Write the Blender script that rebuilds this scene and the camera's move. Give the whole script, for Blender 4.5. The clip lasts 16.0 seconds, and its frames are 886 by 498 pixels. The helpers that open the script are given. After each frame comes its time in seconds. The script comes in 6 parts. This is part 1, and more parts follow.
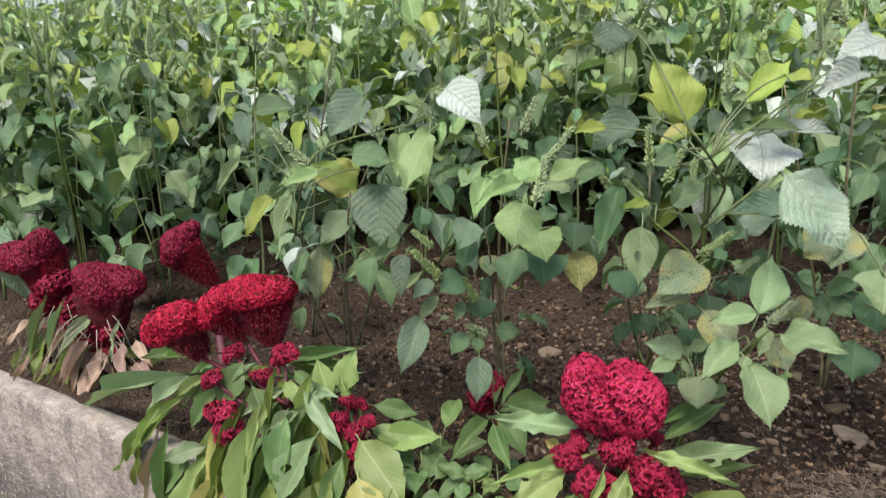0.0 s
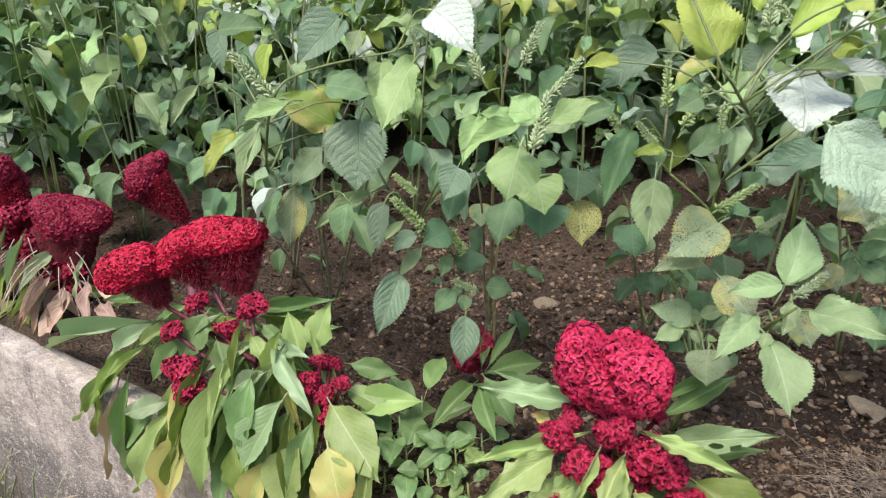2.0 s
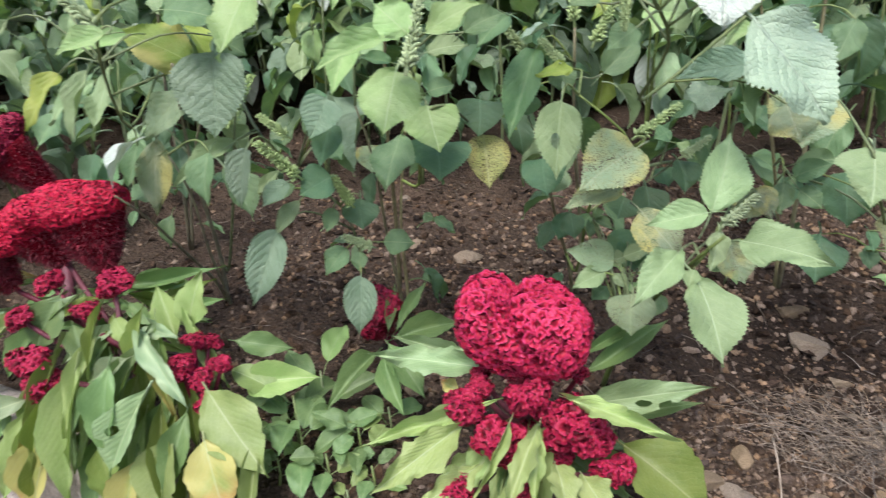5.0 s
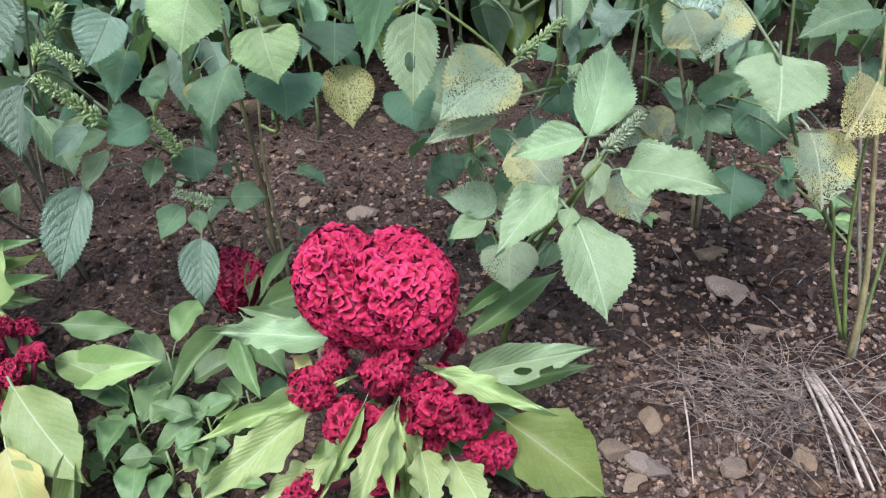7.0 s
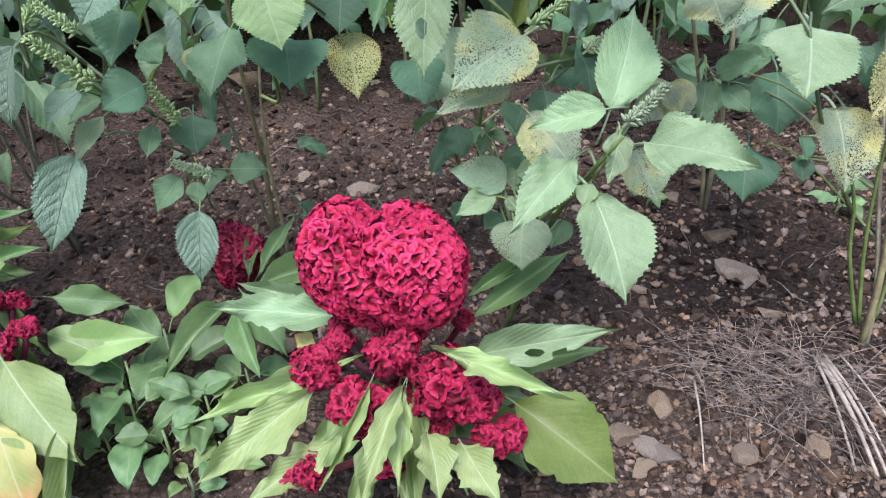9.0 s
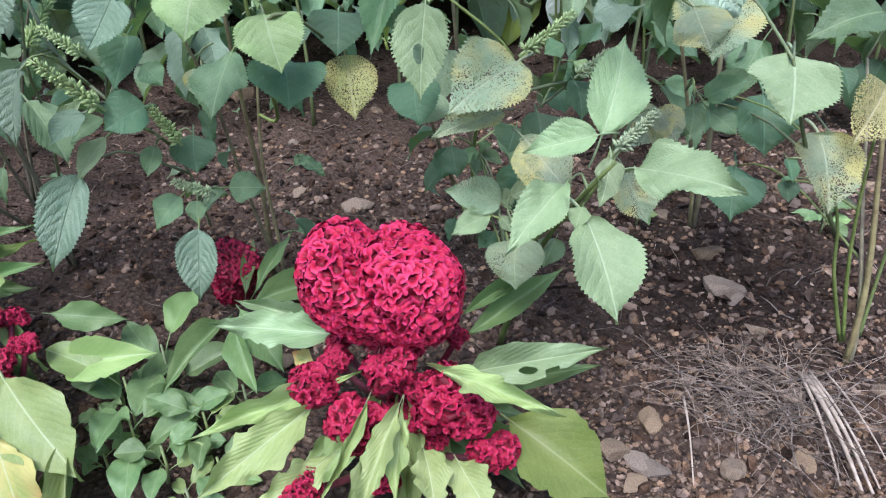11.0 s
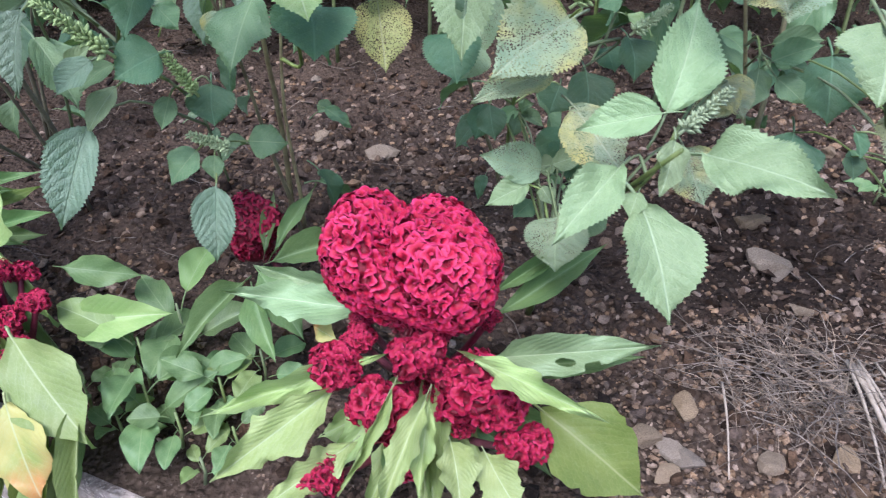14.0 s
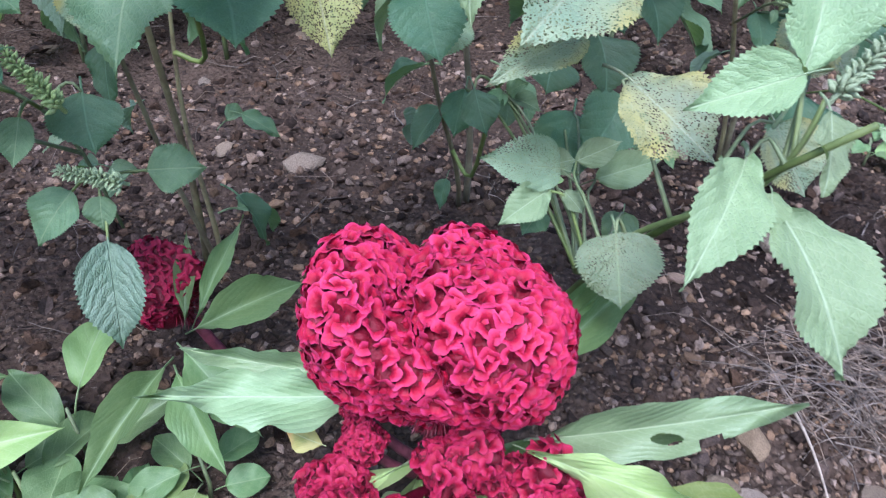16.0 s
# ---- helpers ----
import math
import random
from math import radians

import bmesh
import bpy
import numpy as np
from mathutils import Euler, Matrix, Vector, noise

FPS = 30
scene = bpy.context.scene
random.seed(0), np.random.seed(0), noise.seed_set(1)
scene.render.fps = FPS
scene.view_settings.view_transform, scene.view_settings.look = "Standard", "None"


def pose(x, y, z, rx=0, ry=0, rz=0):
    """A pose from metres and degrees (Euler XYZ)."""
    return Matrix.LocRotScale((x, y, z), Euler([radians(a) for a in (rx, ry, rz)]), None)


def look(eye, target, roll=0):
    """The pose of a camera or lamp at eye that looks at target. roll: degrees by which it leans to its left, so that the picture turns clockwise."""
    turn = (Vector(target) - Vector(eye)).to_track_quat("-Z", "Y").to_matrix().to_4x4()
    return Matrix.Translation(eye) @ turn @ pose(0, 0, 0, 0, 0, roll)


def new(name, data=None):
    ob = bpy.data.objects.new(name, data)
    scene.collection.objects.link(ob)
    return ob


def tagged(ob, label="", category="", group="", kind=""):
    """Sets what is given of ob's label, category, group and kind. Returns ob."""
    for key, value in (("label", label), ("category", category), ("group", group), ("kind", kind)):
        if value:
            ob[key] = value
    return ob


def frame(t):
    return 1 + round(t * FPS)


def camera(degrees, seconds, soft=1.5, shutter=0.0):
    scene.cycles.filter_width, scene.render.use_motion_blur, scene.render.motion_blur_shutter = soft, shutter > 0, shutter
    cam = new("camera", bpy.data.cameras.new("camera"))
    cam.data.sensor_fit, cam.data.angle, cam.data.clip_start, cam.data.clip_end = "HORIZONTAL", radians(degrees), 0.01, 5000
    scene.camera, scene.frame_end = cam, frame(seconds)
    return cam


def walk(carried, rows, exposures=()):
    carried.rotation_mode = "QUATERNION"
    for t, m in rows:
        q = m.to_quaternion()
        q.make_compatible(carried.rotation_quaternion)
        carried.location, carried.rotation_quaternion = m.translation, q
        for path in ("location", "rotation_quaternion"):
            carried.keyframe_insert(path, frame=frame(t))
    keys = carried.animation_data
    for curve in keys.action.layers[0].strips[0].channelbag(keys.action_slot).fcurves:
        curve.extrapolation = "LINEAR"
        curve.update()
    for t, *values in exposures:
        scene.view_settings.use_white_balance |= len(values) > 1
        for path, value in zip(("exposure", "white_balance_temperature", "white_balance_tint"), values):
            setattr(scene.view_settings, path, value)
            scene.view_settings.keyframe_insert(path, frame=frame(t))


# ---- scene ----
cam = camera(63.8, 16.0, soft=1.2, shutter=0.3)
PATH = [
    (0, (0.08, -0.222, 0.968), (-0.084, 1.703, 0.454), -0.0),
    (0.5, (0.058, -0.185, 0.918), (-0.07, 1.711, 0.295), 0.2),
    (1, (0.062, -0.163, 0.909), (-0.098, 1.717, 0.243), 0.1),
    (1.5, (0.08, -0.172, 0.972), (-0.034, 1.708, 0.299), 2.9),
    (2, (0.097, -0.036, 0.963), (-0.063, 1.826, 0.251), 1.5),
    (2.5, (0.094, 0.006, 0.925), (-0.068, 1.846, 0.159), -0.3),
    (3, (0.085, 0.027, 0.9), (-0.083, 1.849, 0.093), -0.6),
    (3.5, (0.083, 0.041, 0.904), (-0.115, 1.867, 0.114), -0.7),
    (4, (0.078, 0.068, 0.906), (-0.187, 1.887, 0.116), -1.9),
    (4.5, (0.112, 0.092, 0.894), (-0.097, 1.922, 0.115), -1.3),
    (5, (0.198, 0.139, 0.869), (0.172, 1.969, 0.064), -0.8),
    (5.2, (0.228, 0.16, 0.866), (0.253, 1.984, 0.045), -1.1),
    (7.3, (0.34, 0.311, 0.752), (0.459, 2.077, -0.178), -1.6),
    (7.5, (0.322, 0.318, 0.743), (0.451, 2.074, -0.205), -1.3),
    (8, (0.321, 0.324, 0.746), (0.445, 2.076, -0.212), -1.0),
    (8.5, (0.32, 0.328, 0.744), (0.449, 2.079, -0.213), -1.0),
    (9, (0.321, 0.328, 0.753), (0.441, 2.082, -0.202), -0.9),
    (11.5, (0.311, 0.31, 0.772), (0.464, 2.079, -0.149), -0.3),
    (12, (0.309, 0.307, 0.772), (0.46, 2.077, -0.147), -0.5),
    (12.5, (0.307, 0.31, 0.764), (0.462, 2.075, -0.164), -0.4),
    (13, (0.306, 0.325, 0.752), (0.462, 2.084, -0.187), 0.4),
    (13.5, (0.314, 0.377, 0.755), (0.461, 2.101, -0.247), 1.0),
    (14, (0.298, 0.405, 0.787), (0.395, 2.073, -0.312), 1.3),
    (14.5, (0.204, 0.517, 0.831), (0.332, 2.123, -0.353), -0.7),
    (15, (0.183, 0.655, 0.769), (0.49, 2.246, -0.403), 4.1),
    (15.5, (0.202, 0.685, 0.657), (0.55, 2.348, -0.399), 2.8),
    (16, (0.208, 0.66, 0.685), (0.605, 2.274, -0.428), 0.3),
]
walk(cam, [(t, look(eye, target, roll)) for t, eye, target, roll in PATH],
     [(0, 0.65, 6350, 10), (0.5, 0.84, 6350, 10), (1, 0.97, 6350, 10), (2.5, 1.01, 6250, 11), (5, 1.03, 6050, 12), (7.5, 1.13, 5400, 18), (13, 1.14, 5400, 18), (16, 1.23, 5000, 21)])

# ---- daylight: a bright overcast sky ----
world = bpy.data.worlds.new("overcast")
scene.world = world
world.use_nodes = True
wn = world.node_tree.nodes
sky = wn.new("ShaderNodeTexSky")
sky.sky_type, sky.sun_disc = "NISHITA", False
sky.sun_elevation, sky.sun_rotation = radians(58), radians(200)
sky.air_density, sky.dust_density = 1.0, 3.0
world.node_tree.links.new(sky.outputs[0], wn["Background"].inputs[0])
wn["Background"].inputs[1].default_value = 0.15
sun = new("sun", bpy.data.lights.new("sun", "SUN"))
sun.data.energy, sun.data.angle, sun.data.color = 2.6, radians(22), (1.0, 0.97, 0.92)
sun.matrix_world = look((-1.2, -2.2, 6.0), (0, 1.5, 0))

rng = random.Random(7)


# ---- materials ----
class Nodes:
    """A short hand for building a material's nodes."""

    def __init__(self, name):
        self.mat = bpy.data.materials.new(name)
        self.mat.use_nodes = True
        self.tree = self.mat.node_tree
        self.out = self.tree.nodes["Material Output"]
        self.bsdf = self.tree.nodes["Principled BSDF"]

    def add(self, node, **values):
        n = self.tree.nodes.new("ShaderNode" + node)
        for key, value in values.items():
            if key == "operation":
                n.operation = value
            elif key == "blend":
                n.blend_type = value
            elif key == "kind":
                n.data_type = value
            elif key == "feature":
                n.feature = value
        return n

    def to(self, a, b):
        self.tree.links.new(a, b)

    def put(self, socket, value):
        if isinstance(value, bpy.types.NodeSocket):
            self.to(value, socket)
        else:
            socket.default_value = value

    def math(self, operation, a, b=0.0, c=0.0):
        n = self.add("Math", operation=operation)
        for k, value in enumerate((a, b, c)):
            self.put(n.inputs[k], value)
        return n.outputs[0]

    def mix(self, fac, a, b, blend="MIX"):
        n = self.add("Mix", kind="RGBA", blend=blend)
        self.put(n.inputs[0], fac)
        for socket, value in ((n.inputs[6], a), (n.inputs[7], b)):
            self.put(socket, value if isinstance(value, bpy.types.NodeSocket) else (*value, 1.0))
        return n.outputs[2]

    def noise(self, scale, detail=4.0, where=None, rough=0.55):
        n = self.add("TexNoise")
        n.inputs["Scale"].default_value, n.inputs["Detail"].default_value, n.inputs["Roughness"].default_value = scale, detail, rough
        if where is not None:
            self.to(where, n.inputs["Vector"])
        return n.outputs[0]

    def cells(self, scale, where=None, feature="F1"):
        n = self.add("TexVoronoi", feature=feature)
        n.inputs["Scale"].default_value = scale
        if where is not None:
            self.to(where, n.inputs["Vector"])
        return n

    def ramp(self, fac, low, high):
        n = self.add("MapRange")
        n.interpolation_type = "SMOOTHSTEP"
        self.put(n.inputs[0], fac)
        n.inputs[1].default_value, n.inputs[2].default_value = low, high
        return n.outputs[0]

    def bump(self, height, strength, distance, after=None):
        n = self.add("Bump")
        n.inputs["Strength"].default_value, n.inputs["Distance"].default_value = strength, distance
        self.to(height, n.inputs["Height"])
        if after is not None:
            self.to(after, n.inputs["Normal"])
        return n.outputs[0]


def leaf_material(name, colour, second, vein, eaten=0.0, yellow=0.0, edge=None, gloss=0.50, veins=7.0, thin=0.3, quilt=0.42):
    """A leaf blade: midrib and side veins by its own length and width, blotches, and, where eaten, small holes and brown specks."""
    n = Nodes(name)
    uv = n.add("TexCoord").outputs["UV"]
    part_uv = n.add("SeparateXYZ")
    n.to(uv, part_uv.inputs[0])
    across = n.math("ABSOLUTE", n.math("SUBTRACT", part_uv.outputs[0], 0.5))
    along = part_uv.outputs[1]
    info = n.add("ObjectInfo")
    place = n.add("TexCoord").outputs["Object"]
    shifted = n.add("VectorMath", operation="ADD")
    n.to(place, shifted.inputs[0])
    n.to(info.outputs["Location"], shifted.inputs[1])
    spot = shifted.outputs[0]
    # side veins run forward from the midrib
    drift = n.math("MULTIPLY", n.math("SUBTRACT", n.noise(5.0, 3.0, spot), 0.5), 0.11)
    curve = n.math("MULTIPLY", n.math("MULTIPLY", across, across), -0.75)
    run = n.math("ADD", n.math("ADD", n.math("SUBTRACT", along, n.math("MULTIPLY", across, 0.55)), drift), curve)
    wave = n.math("ABSOLUTE", n.math("SUBTRACT", n.math("FRACT", n.math("MULTIPLY", run, veins)), 0.5))
    side = n.math("SUBTRACT", 1.0, n.ramp(wave, 0.0, 0.07))
    mid = n.math("SUBTRACT", 1.0, n.ramp(across, 0.005, 0.020))
    lines = n.math("MAXIMUM", n.math("MULTIPLY", side, 0.34 if veins < 8.5 else 0.30), mid)
    blotch = n.noise(2.6, 5.0, spot)
    base = n.mix(n.ramp(blotch, 0.35, 0.68), colour, second)
    fleck = n.math("MULTIPLY", n.ramp(n.noise(26.0, 3.0, spot), 0.55, 0.75), 0.30)
    base = n.mix(fleck, base, n.mix(0.5, base, (0.34, 0.40, 0.20)))
    patch = n.math("MULTIPLY", n.ramp(n.noise(6.0, 4.0, spot), 0.5, 0.8), 0.35)
    base = n.mix(patch, base, n.mix(0.5, base, (0.03, 0.06, 0.02)))
    vary = n.add("HueSaturation")
    n.to(base, vary.inputs["Color"])
    n.put(vary.inputs["Hue"], n.math("MULTIPLY_ADD", info.outputs["Random"], 0.03, 0.485))
    n.put(vary.inputs["Value"], n.math("MULTIPLY_ADD", info.outputs["Random"], 0.5, 0.75))
    base = vary.outputs[0]
    if yellow:
        fade = n.ramp(n.math("ADD", n.noise(1.3, 3.0, spot), n.math("MULTIPLY", across, 0.5)), 0.62 - yellow * 0.3, 0.85 - yellow * 0.25)
        base = n.mix(fade, base, (0.40, 0.36, 0.11))
    if edge:
        worn = n.ramp(n.math("ADD", n.math("MULTIPLY", n.noise(2.2, 4.0, spot), 0.6), n.math("MULTIPLY", along, 0.6)), 0.62, 0.88)
        base = n.mix(worn, base, edge)
    mesh_vein = n.cells(24.0, spot, "DISTANCE_TO_EDGE")
    fine = n.math("MULTIPLY", n.math("SUBTRACT", 1.0, n.ramp(mesh_vein.outputs["Distance"], 0.0, 0.10)), 0.16)
    base = n.mix(fine, base, vein)
    base = n.mix(n.math("MULTIPLY", lines, 0.6), base, vein)
    holes = None
    if eaten:
        cell = n.cells(46.0, spot)
        size = n.math("MULTIPLY_ADD", n.noise(1.6, 2.0, spot), 0.9, eaten * 0.5 - 0.40)
        inside = n.math("LESS_THAN", cell.outputs["Distance"], size)
        away = n.math("GREATER_THAN", across, 0.025)
        holes = n.math("MULTIPLY", inside, away)
        rim = n.math("LESS_THAN", cell.outputs["Distance"], n.math("ADD", size, 0.10))
        base = n.mix(n.math("MULTIPLY", rim, 0.55), base, (0.17, 0.14, 0.06))
    n.to(base, n.bsdf.inputs["Base Color"])
    n.bsdf.inputs["Specular IOR Level"].default_value = 0.42 if veins < 8.5 else 0.35
    n.put(n.bsdf.inputs["Roughness"], n.math("MULTIPLY_ADD", n.noise(9.0, 3.0, spot), 0.25, gloss - 0.1))
    pillow = n.math("POWER", n.math("MULTIPLY", wave, 2.0), 0.5)
    relief = n.math("ADD", n.math("SUBTRACT", pillow, n.math("MULTIPLY", mid, 1.3)), n.math("MULTIPLY", n.noise(16.0, 3.0, spot), 0.9))
    net = n.cells(24.0, spot, "DISTANCE_TO_EDGE")
    relief = n.math("ADD", relief, n.math("MULTIPLY", n.ramp(net.outputs["Distance"], 0.0, 0.22), 0.45 if veins < 8.5 else 0.10))
    bump = n.bump(relief, quilt, 0.0024)
    n.to(bump, n.bsdf.inputs["Normal"])
    back = n.add("BsdfTranslucent")
    n.to(n.mix(0.5, base, (0.25, 0.40, 0.04)), back.inputs["Color"])
    both = n.add("MixShader")
    both.inputs[0].default_value = thin
    n.to(n.bsdf.outputs[0], both.inputs[1])
    n.to(back.outputs[0], both.inputs[2])
    last = both.outputs[0]
    if holes is not None:
        clear = n.add("BsdfTransparent")
        cut = n.add("MixShader")
        n.to(holes, cut.inputs[0])
        n.to(last, cut.inputs[1])
        n.to(clear.outputs[0], cut.inputs[2])
        last = cut.outputs[0]
    n.to(last, n.out.inputs["Surface"])
    return n.mat


PALE_VEIN = (0.26, 0.33, 0.16)
LEAF = {
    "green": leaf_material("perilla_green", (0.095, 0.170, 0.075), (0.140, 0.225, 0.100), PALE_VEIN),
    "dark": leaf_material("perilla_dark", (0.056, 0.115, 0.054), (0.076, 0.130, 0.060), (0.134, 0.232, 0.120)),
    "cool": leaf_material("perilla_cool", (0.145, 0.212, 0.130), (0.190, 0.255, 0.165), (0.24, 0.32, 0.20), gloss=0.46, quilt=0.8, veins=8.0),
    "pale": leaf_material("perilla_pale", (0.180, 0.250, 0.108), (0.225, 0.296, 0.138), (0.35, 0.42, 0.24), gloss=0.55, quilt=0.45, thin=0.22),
    # the next two carry the sky's reflection in their pale base colour
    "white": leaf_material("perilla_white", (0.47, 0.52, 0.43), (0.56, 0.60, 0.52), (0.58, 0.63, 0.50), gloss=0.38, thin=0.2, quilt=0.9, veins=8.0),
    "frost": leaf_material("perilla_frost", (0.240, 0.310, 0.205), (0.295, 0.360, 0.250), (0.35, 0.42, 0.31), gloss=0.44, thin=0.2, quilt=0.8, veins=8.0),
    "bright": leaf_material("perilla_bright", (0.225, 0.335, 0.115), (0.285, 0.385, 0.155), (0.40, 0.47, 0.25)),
    "yellow": leaf_material("perilla_yellow", (0.280, 0.360, 0.055), (0.345, 0.400, 0.080), (0.36, 0.40, 0.16)),
    "olive": leaf_material("perilla_olive", (0.146, 0.220, 0.030), (0.170, 0.210, 0.030), (0.269, 0.329, 0.096), yellow=0.2),
    "specked": leaf_material("perilla_specked", (0.190, 0.265, 0.140), (0.240, 0.310, 0.165), PALE_VEIN, eaten=0.35),
    "eaten": leaf_material("perilla_eaten", (0.205, 0.275, 0.155), (0.285, 0.325, 0.170), (0.36, 0.40, 0.24), eaten=0.44, yellow=0.18),
    "lace": leaf_material("perilla_lace", (0.300, 0.300, 0.095), (0.380, 0.350, 0.120), (0.42, 0.40, 0.24), eaten=0.66, yellow=0.4),
}
RIB = (0.40, 0.44, 0.24)
BLADE = {
    "lime": leaf_material("celosia_lime", (0.210, 0.290, 0.085), (0.275, 0.350, 0.115), RIB, veins=11.0, quilt=0.16, gloss=0.50),
    "leafgreen": leaf_material("celosia_green", (0.100, 0.165, 0.055), (0.145, 0.215, 0.072), (0.24, 0.32, 0.15), veins=11.0, quilt=0.16, gloss=0.50),
    "fresh": leaf_material("celosia_fresh", (0.268, 0.350, 0.105), (0.342, 0.415, 0.150), (0.44, 0.49, 0.29), veins=12.0, quilt=0.32, gloss=0.50),
    "pale": leaf_material("celosia_pale", (0.210, 0.285, 0.150), (0.280, 0.340, 0.190), RIB, veins=11.0, quilt=0.16, gloss=0.50),
    "olive": leaf_material("celosia_olive", (0.120, 0.165, 0.030), (0.165, 0.205, 0.045), (0.28, 0.30, 0.12), veins=11.0, quilt=0.16, gloss=0.50),
    "yellowing": leaf_material("celosia_yellowing", (0.200, 0.260, 0.060), (0.290, 0.290, 0.070), RIB, yellow=0.9, edge=(0.48, 0.22, 0.07), veins=11.0, quilt=0.16, gloss=0.50),
    "dry": leaf_material("celosia_dry", (0.31, 0.190, 0.140), (0.43, 0.300, 0.225), (0.52, 0.42, 0.32), edge=(0.30, 0.17, 0.11), gloss=0.6, veins=9.0, thin=0.2),
}
BLADE["weed"] = leaf_material("weed_green", (0.095, 0.160, 0.055), (0.145, 0.215, 0.080), (0.26, 0.34, 0.15), veins=5.0, quilt=0.22, gloss=0.5)
BLADE["weedlime"] = leaf_material("weed_lime", (0.180, 0.265, 0.075), (0.225, 0.310, 0.100), (0.34, 0.40, 0.20), veins=5.0, quilt=0.22, gloss=0.5)
BLADE["sage"] = leaf_material("celosia_sage", (0.195, 0.285, 0.125), (0.250, 0.340, 0.165), (0.40, 0.47, 0.28), veins=12.0, quilt=0.28, gloss=0.50, thin=0.2)
BLADE["holed"], LEAF["holed"] = BLADE["sage"], LEAF["pale"]


def plain_material(name, low, high, scale=30.0, rough=0.7, relief=0.3, depth=0.01, by_island=False, spread=0.5, dark_patch=False):
    """A rough natural surface with blotches at two sizes and a fine relief."""
    n = Nodes(name)
    where = n.add("TexCoord").outputs["Object"]
    blotch = n.math("ADD", n.math("MULTIPLY", n.noise(scale, 6.0, where), 0.7), n.math("MULTIPLY", n.noise(scale * 7, 3.0, where), 0.3))
    base = n.mix(n.ramp(blotch, 0.36, 0.64), low, high)
    pick = n.add("NewGeometry").outputs["Random Per Island"] if by_island else n.add("ObjectInfo").outputs["Random"]
    vary = n.add("HueSaturation")
    n.to(base, vary.inputs["Color"])
    n.put(vary.inputs["Value"], n.math("MULTIPLY_ADD", pick, spread * 2, 1.0 - spread))
    n.put(vary.inputs["Saturation"], n.math("MULTIPLY_ADD", n.math("FRACT", n.math("MULTIPLY", pick, 7.3)), 0.40, 0.80))
    n.to(darkened(n, where, vary.outputs[0]) if dark_patch else vary.outputs[0], n.bsdf.inputs["Base Color"])
    n.bsdf.inputs["Roughness"].default_value = rough
    n.bsdf.inputs["Specular IOR Level"].default_value = 0.12 if rough > 0.84 else 0.4
    n.to(n.bump(n.noise(scale * 5, 6.0, where), relief, depth), n.bsdf.inputs["Normal"])
    return n.mat


def concrete_material():
    """Weathered cast concrete with dark runs, lichen specks and a darker foot."""
    n = Nodes("weathered_concrete")
    where = n.add("TexCoord").outputs["Object"]
    stretch = n.add("Mapping")
    stretch.inputs["Scale"].default_value = (9.0, 9.0, 2.2)
    n.to(where, stretch.inputs[0])
    grey = n.mix(n.ramp(n.noise(13.0, 9.0, where, 0.72), 0.40, 0.60), (0.245, 0.198, 0.165), (0.420, 0.350, 0.293))
    run = n.ramp(n.noise(1.6, 8.0, stretch.outputs[0], 0.7), 0.50, 0.64)
    grey = n.mix(n.math("MULTIPLY", run, 0.60), grey, (0.105, 0.087, 0.072))
    up = n.add("SeparateXYZ")
    n.to(where, up.inputs[0])
    foot = n.ramp(n.math("ADD", n.math("MULTIPLY", up.outputs[2], -1.0), n.math("MULTIPLY", n.noise(7.0, 6.0, where), 0.34)), 0.38, 0.54)
    grey = n.mix(n.math("MULTIPLY", foot, 0.85), grey, (0.080, 0.067, 0.058))
    grain = n.ramp(n.noise(85.0, 9.0, where, 0.75), 0.40, 0.62)
    grey = n.mix(n.math("MULTIPLY", grain, 0.42), grey, n.mix(0.6, grey, (0.06, 0.05, 0.042)))
    sand = n.ramp(n.noise(240.0, 4.0, where, 0.6), 0.52, 0.66)
    grey = n.mix(n.math("MULTIPLY", sand, 0.75), grey, (0.40, 0.35, 0.29))
    crumb = n.ramp(n.noise(60.0, 7.0, where, 0.75), 0.56, 0.60)
    grey = n.mix(n.math("MULTIPLY", crumb, 0.55), grey, (0.54, 0.475, 0.41))
    pit = n.ramp(n.noise(120.0, 3.0, where), 0.66, 0.72)
    grey = n.mix(n.math("MULTIPLY", pit, 0.8), grey, (0.045, 0.038, 0.032))
    n.to(grey, n.bsdf.inputs["Base Color"])
    n.bsdf.inputs["Roughness"].default_value = 0.88
    rough = n.math("ADD", n.noise(45.0, 8.0, where), n.math("MULTIPLY", n.noise(160.0, 3.0, where), 0.4))
    n.to(n.bump(rough, 1.0, 0.010), n.bsdf.inputs["Normal"])
    return n.mat


def darkened(n, where, base):
    """Darker soil round the withered grass, with a ragged border."""
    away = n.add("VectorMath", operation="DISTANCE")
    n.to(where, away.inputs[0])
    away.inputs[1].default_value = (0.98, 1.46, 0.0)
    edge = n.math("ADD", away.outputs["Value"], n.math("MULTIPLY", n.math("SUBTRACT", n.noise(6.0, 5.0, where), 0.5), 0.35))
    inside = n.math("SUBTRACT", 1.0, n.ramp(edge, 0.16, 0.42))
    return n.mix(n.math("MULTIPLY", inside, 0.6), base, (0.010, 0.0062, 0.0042))


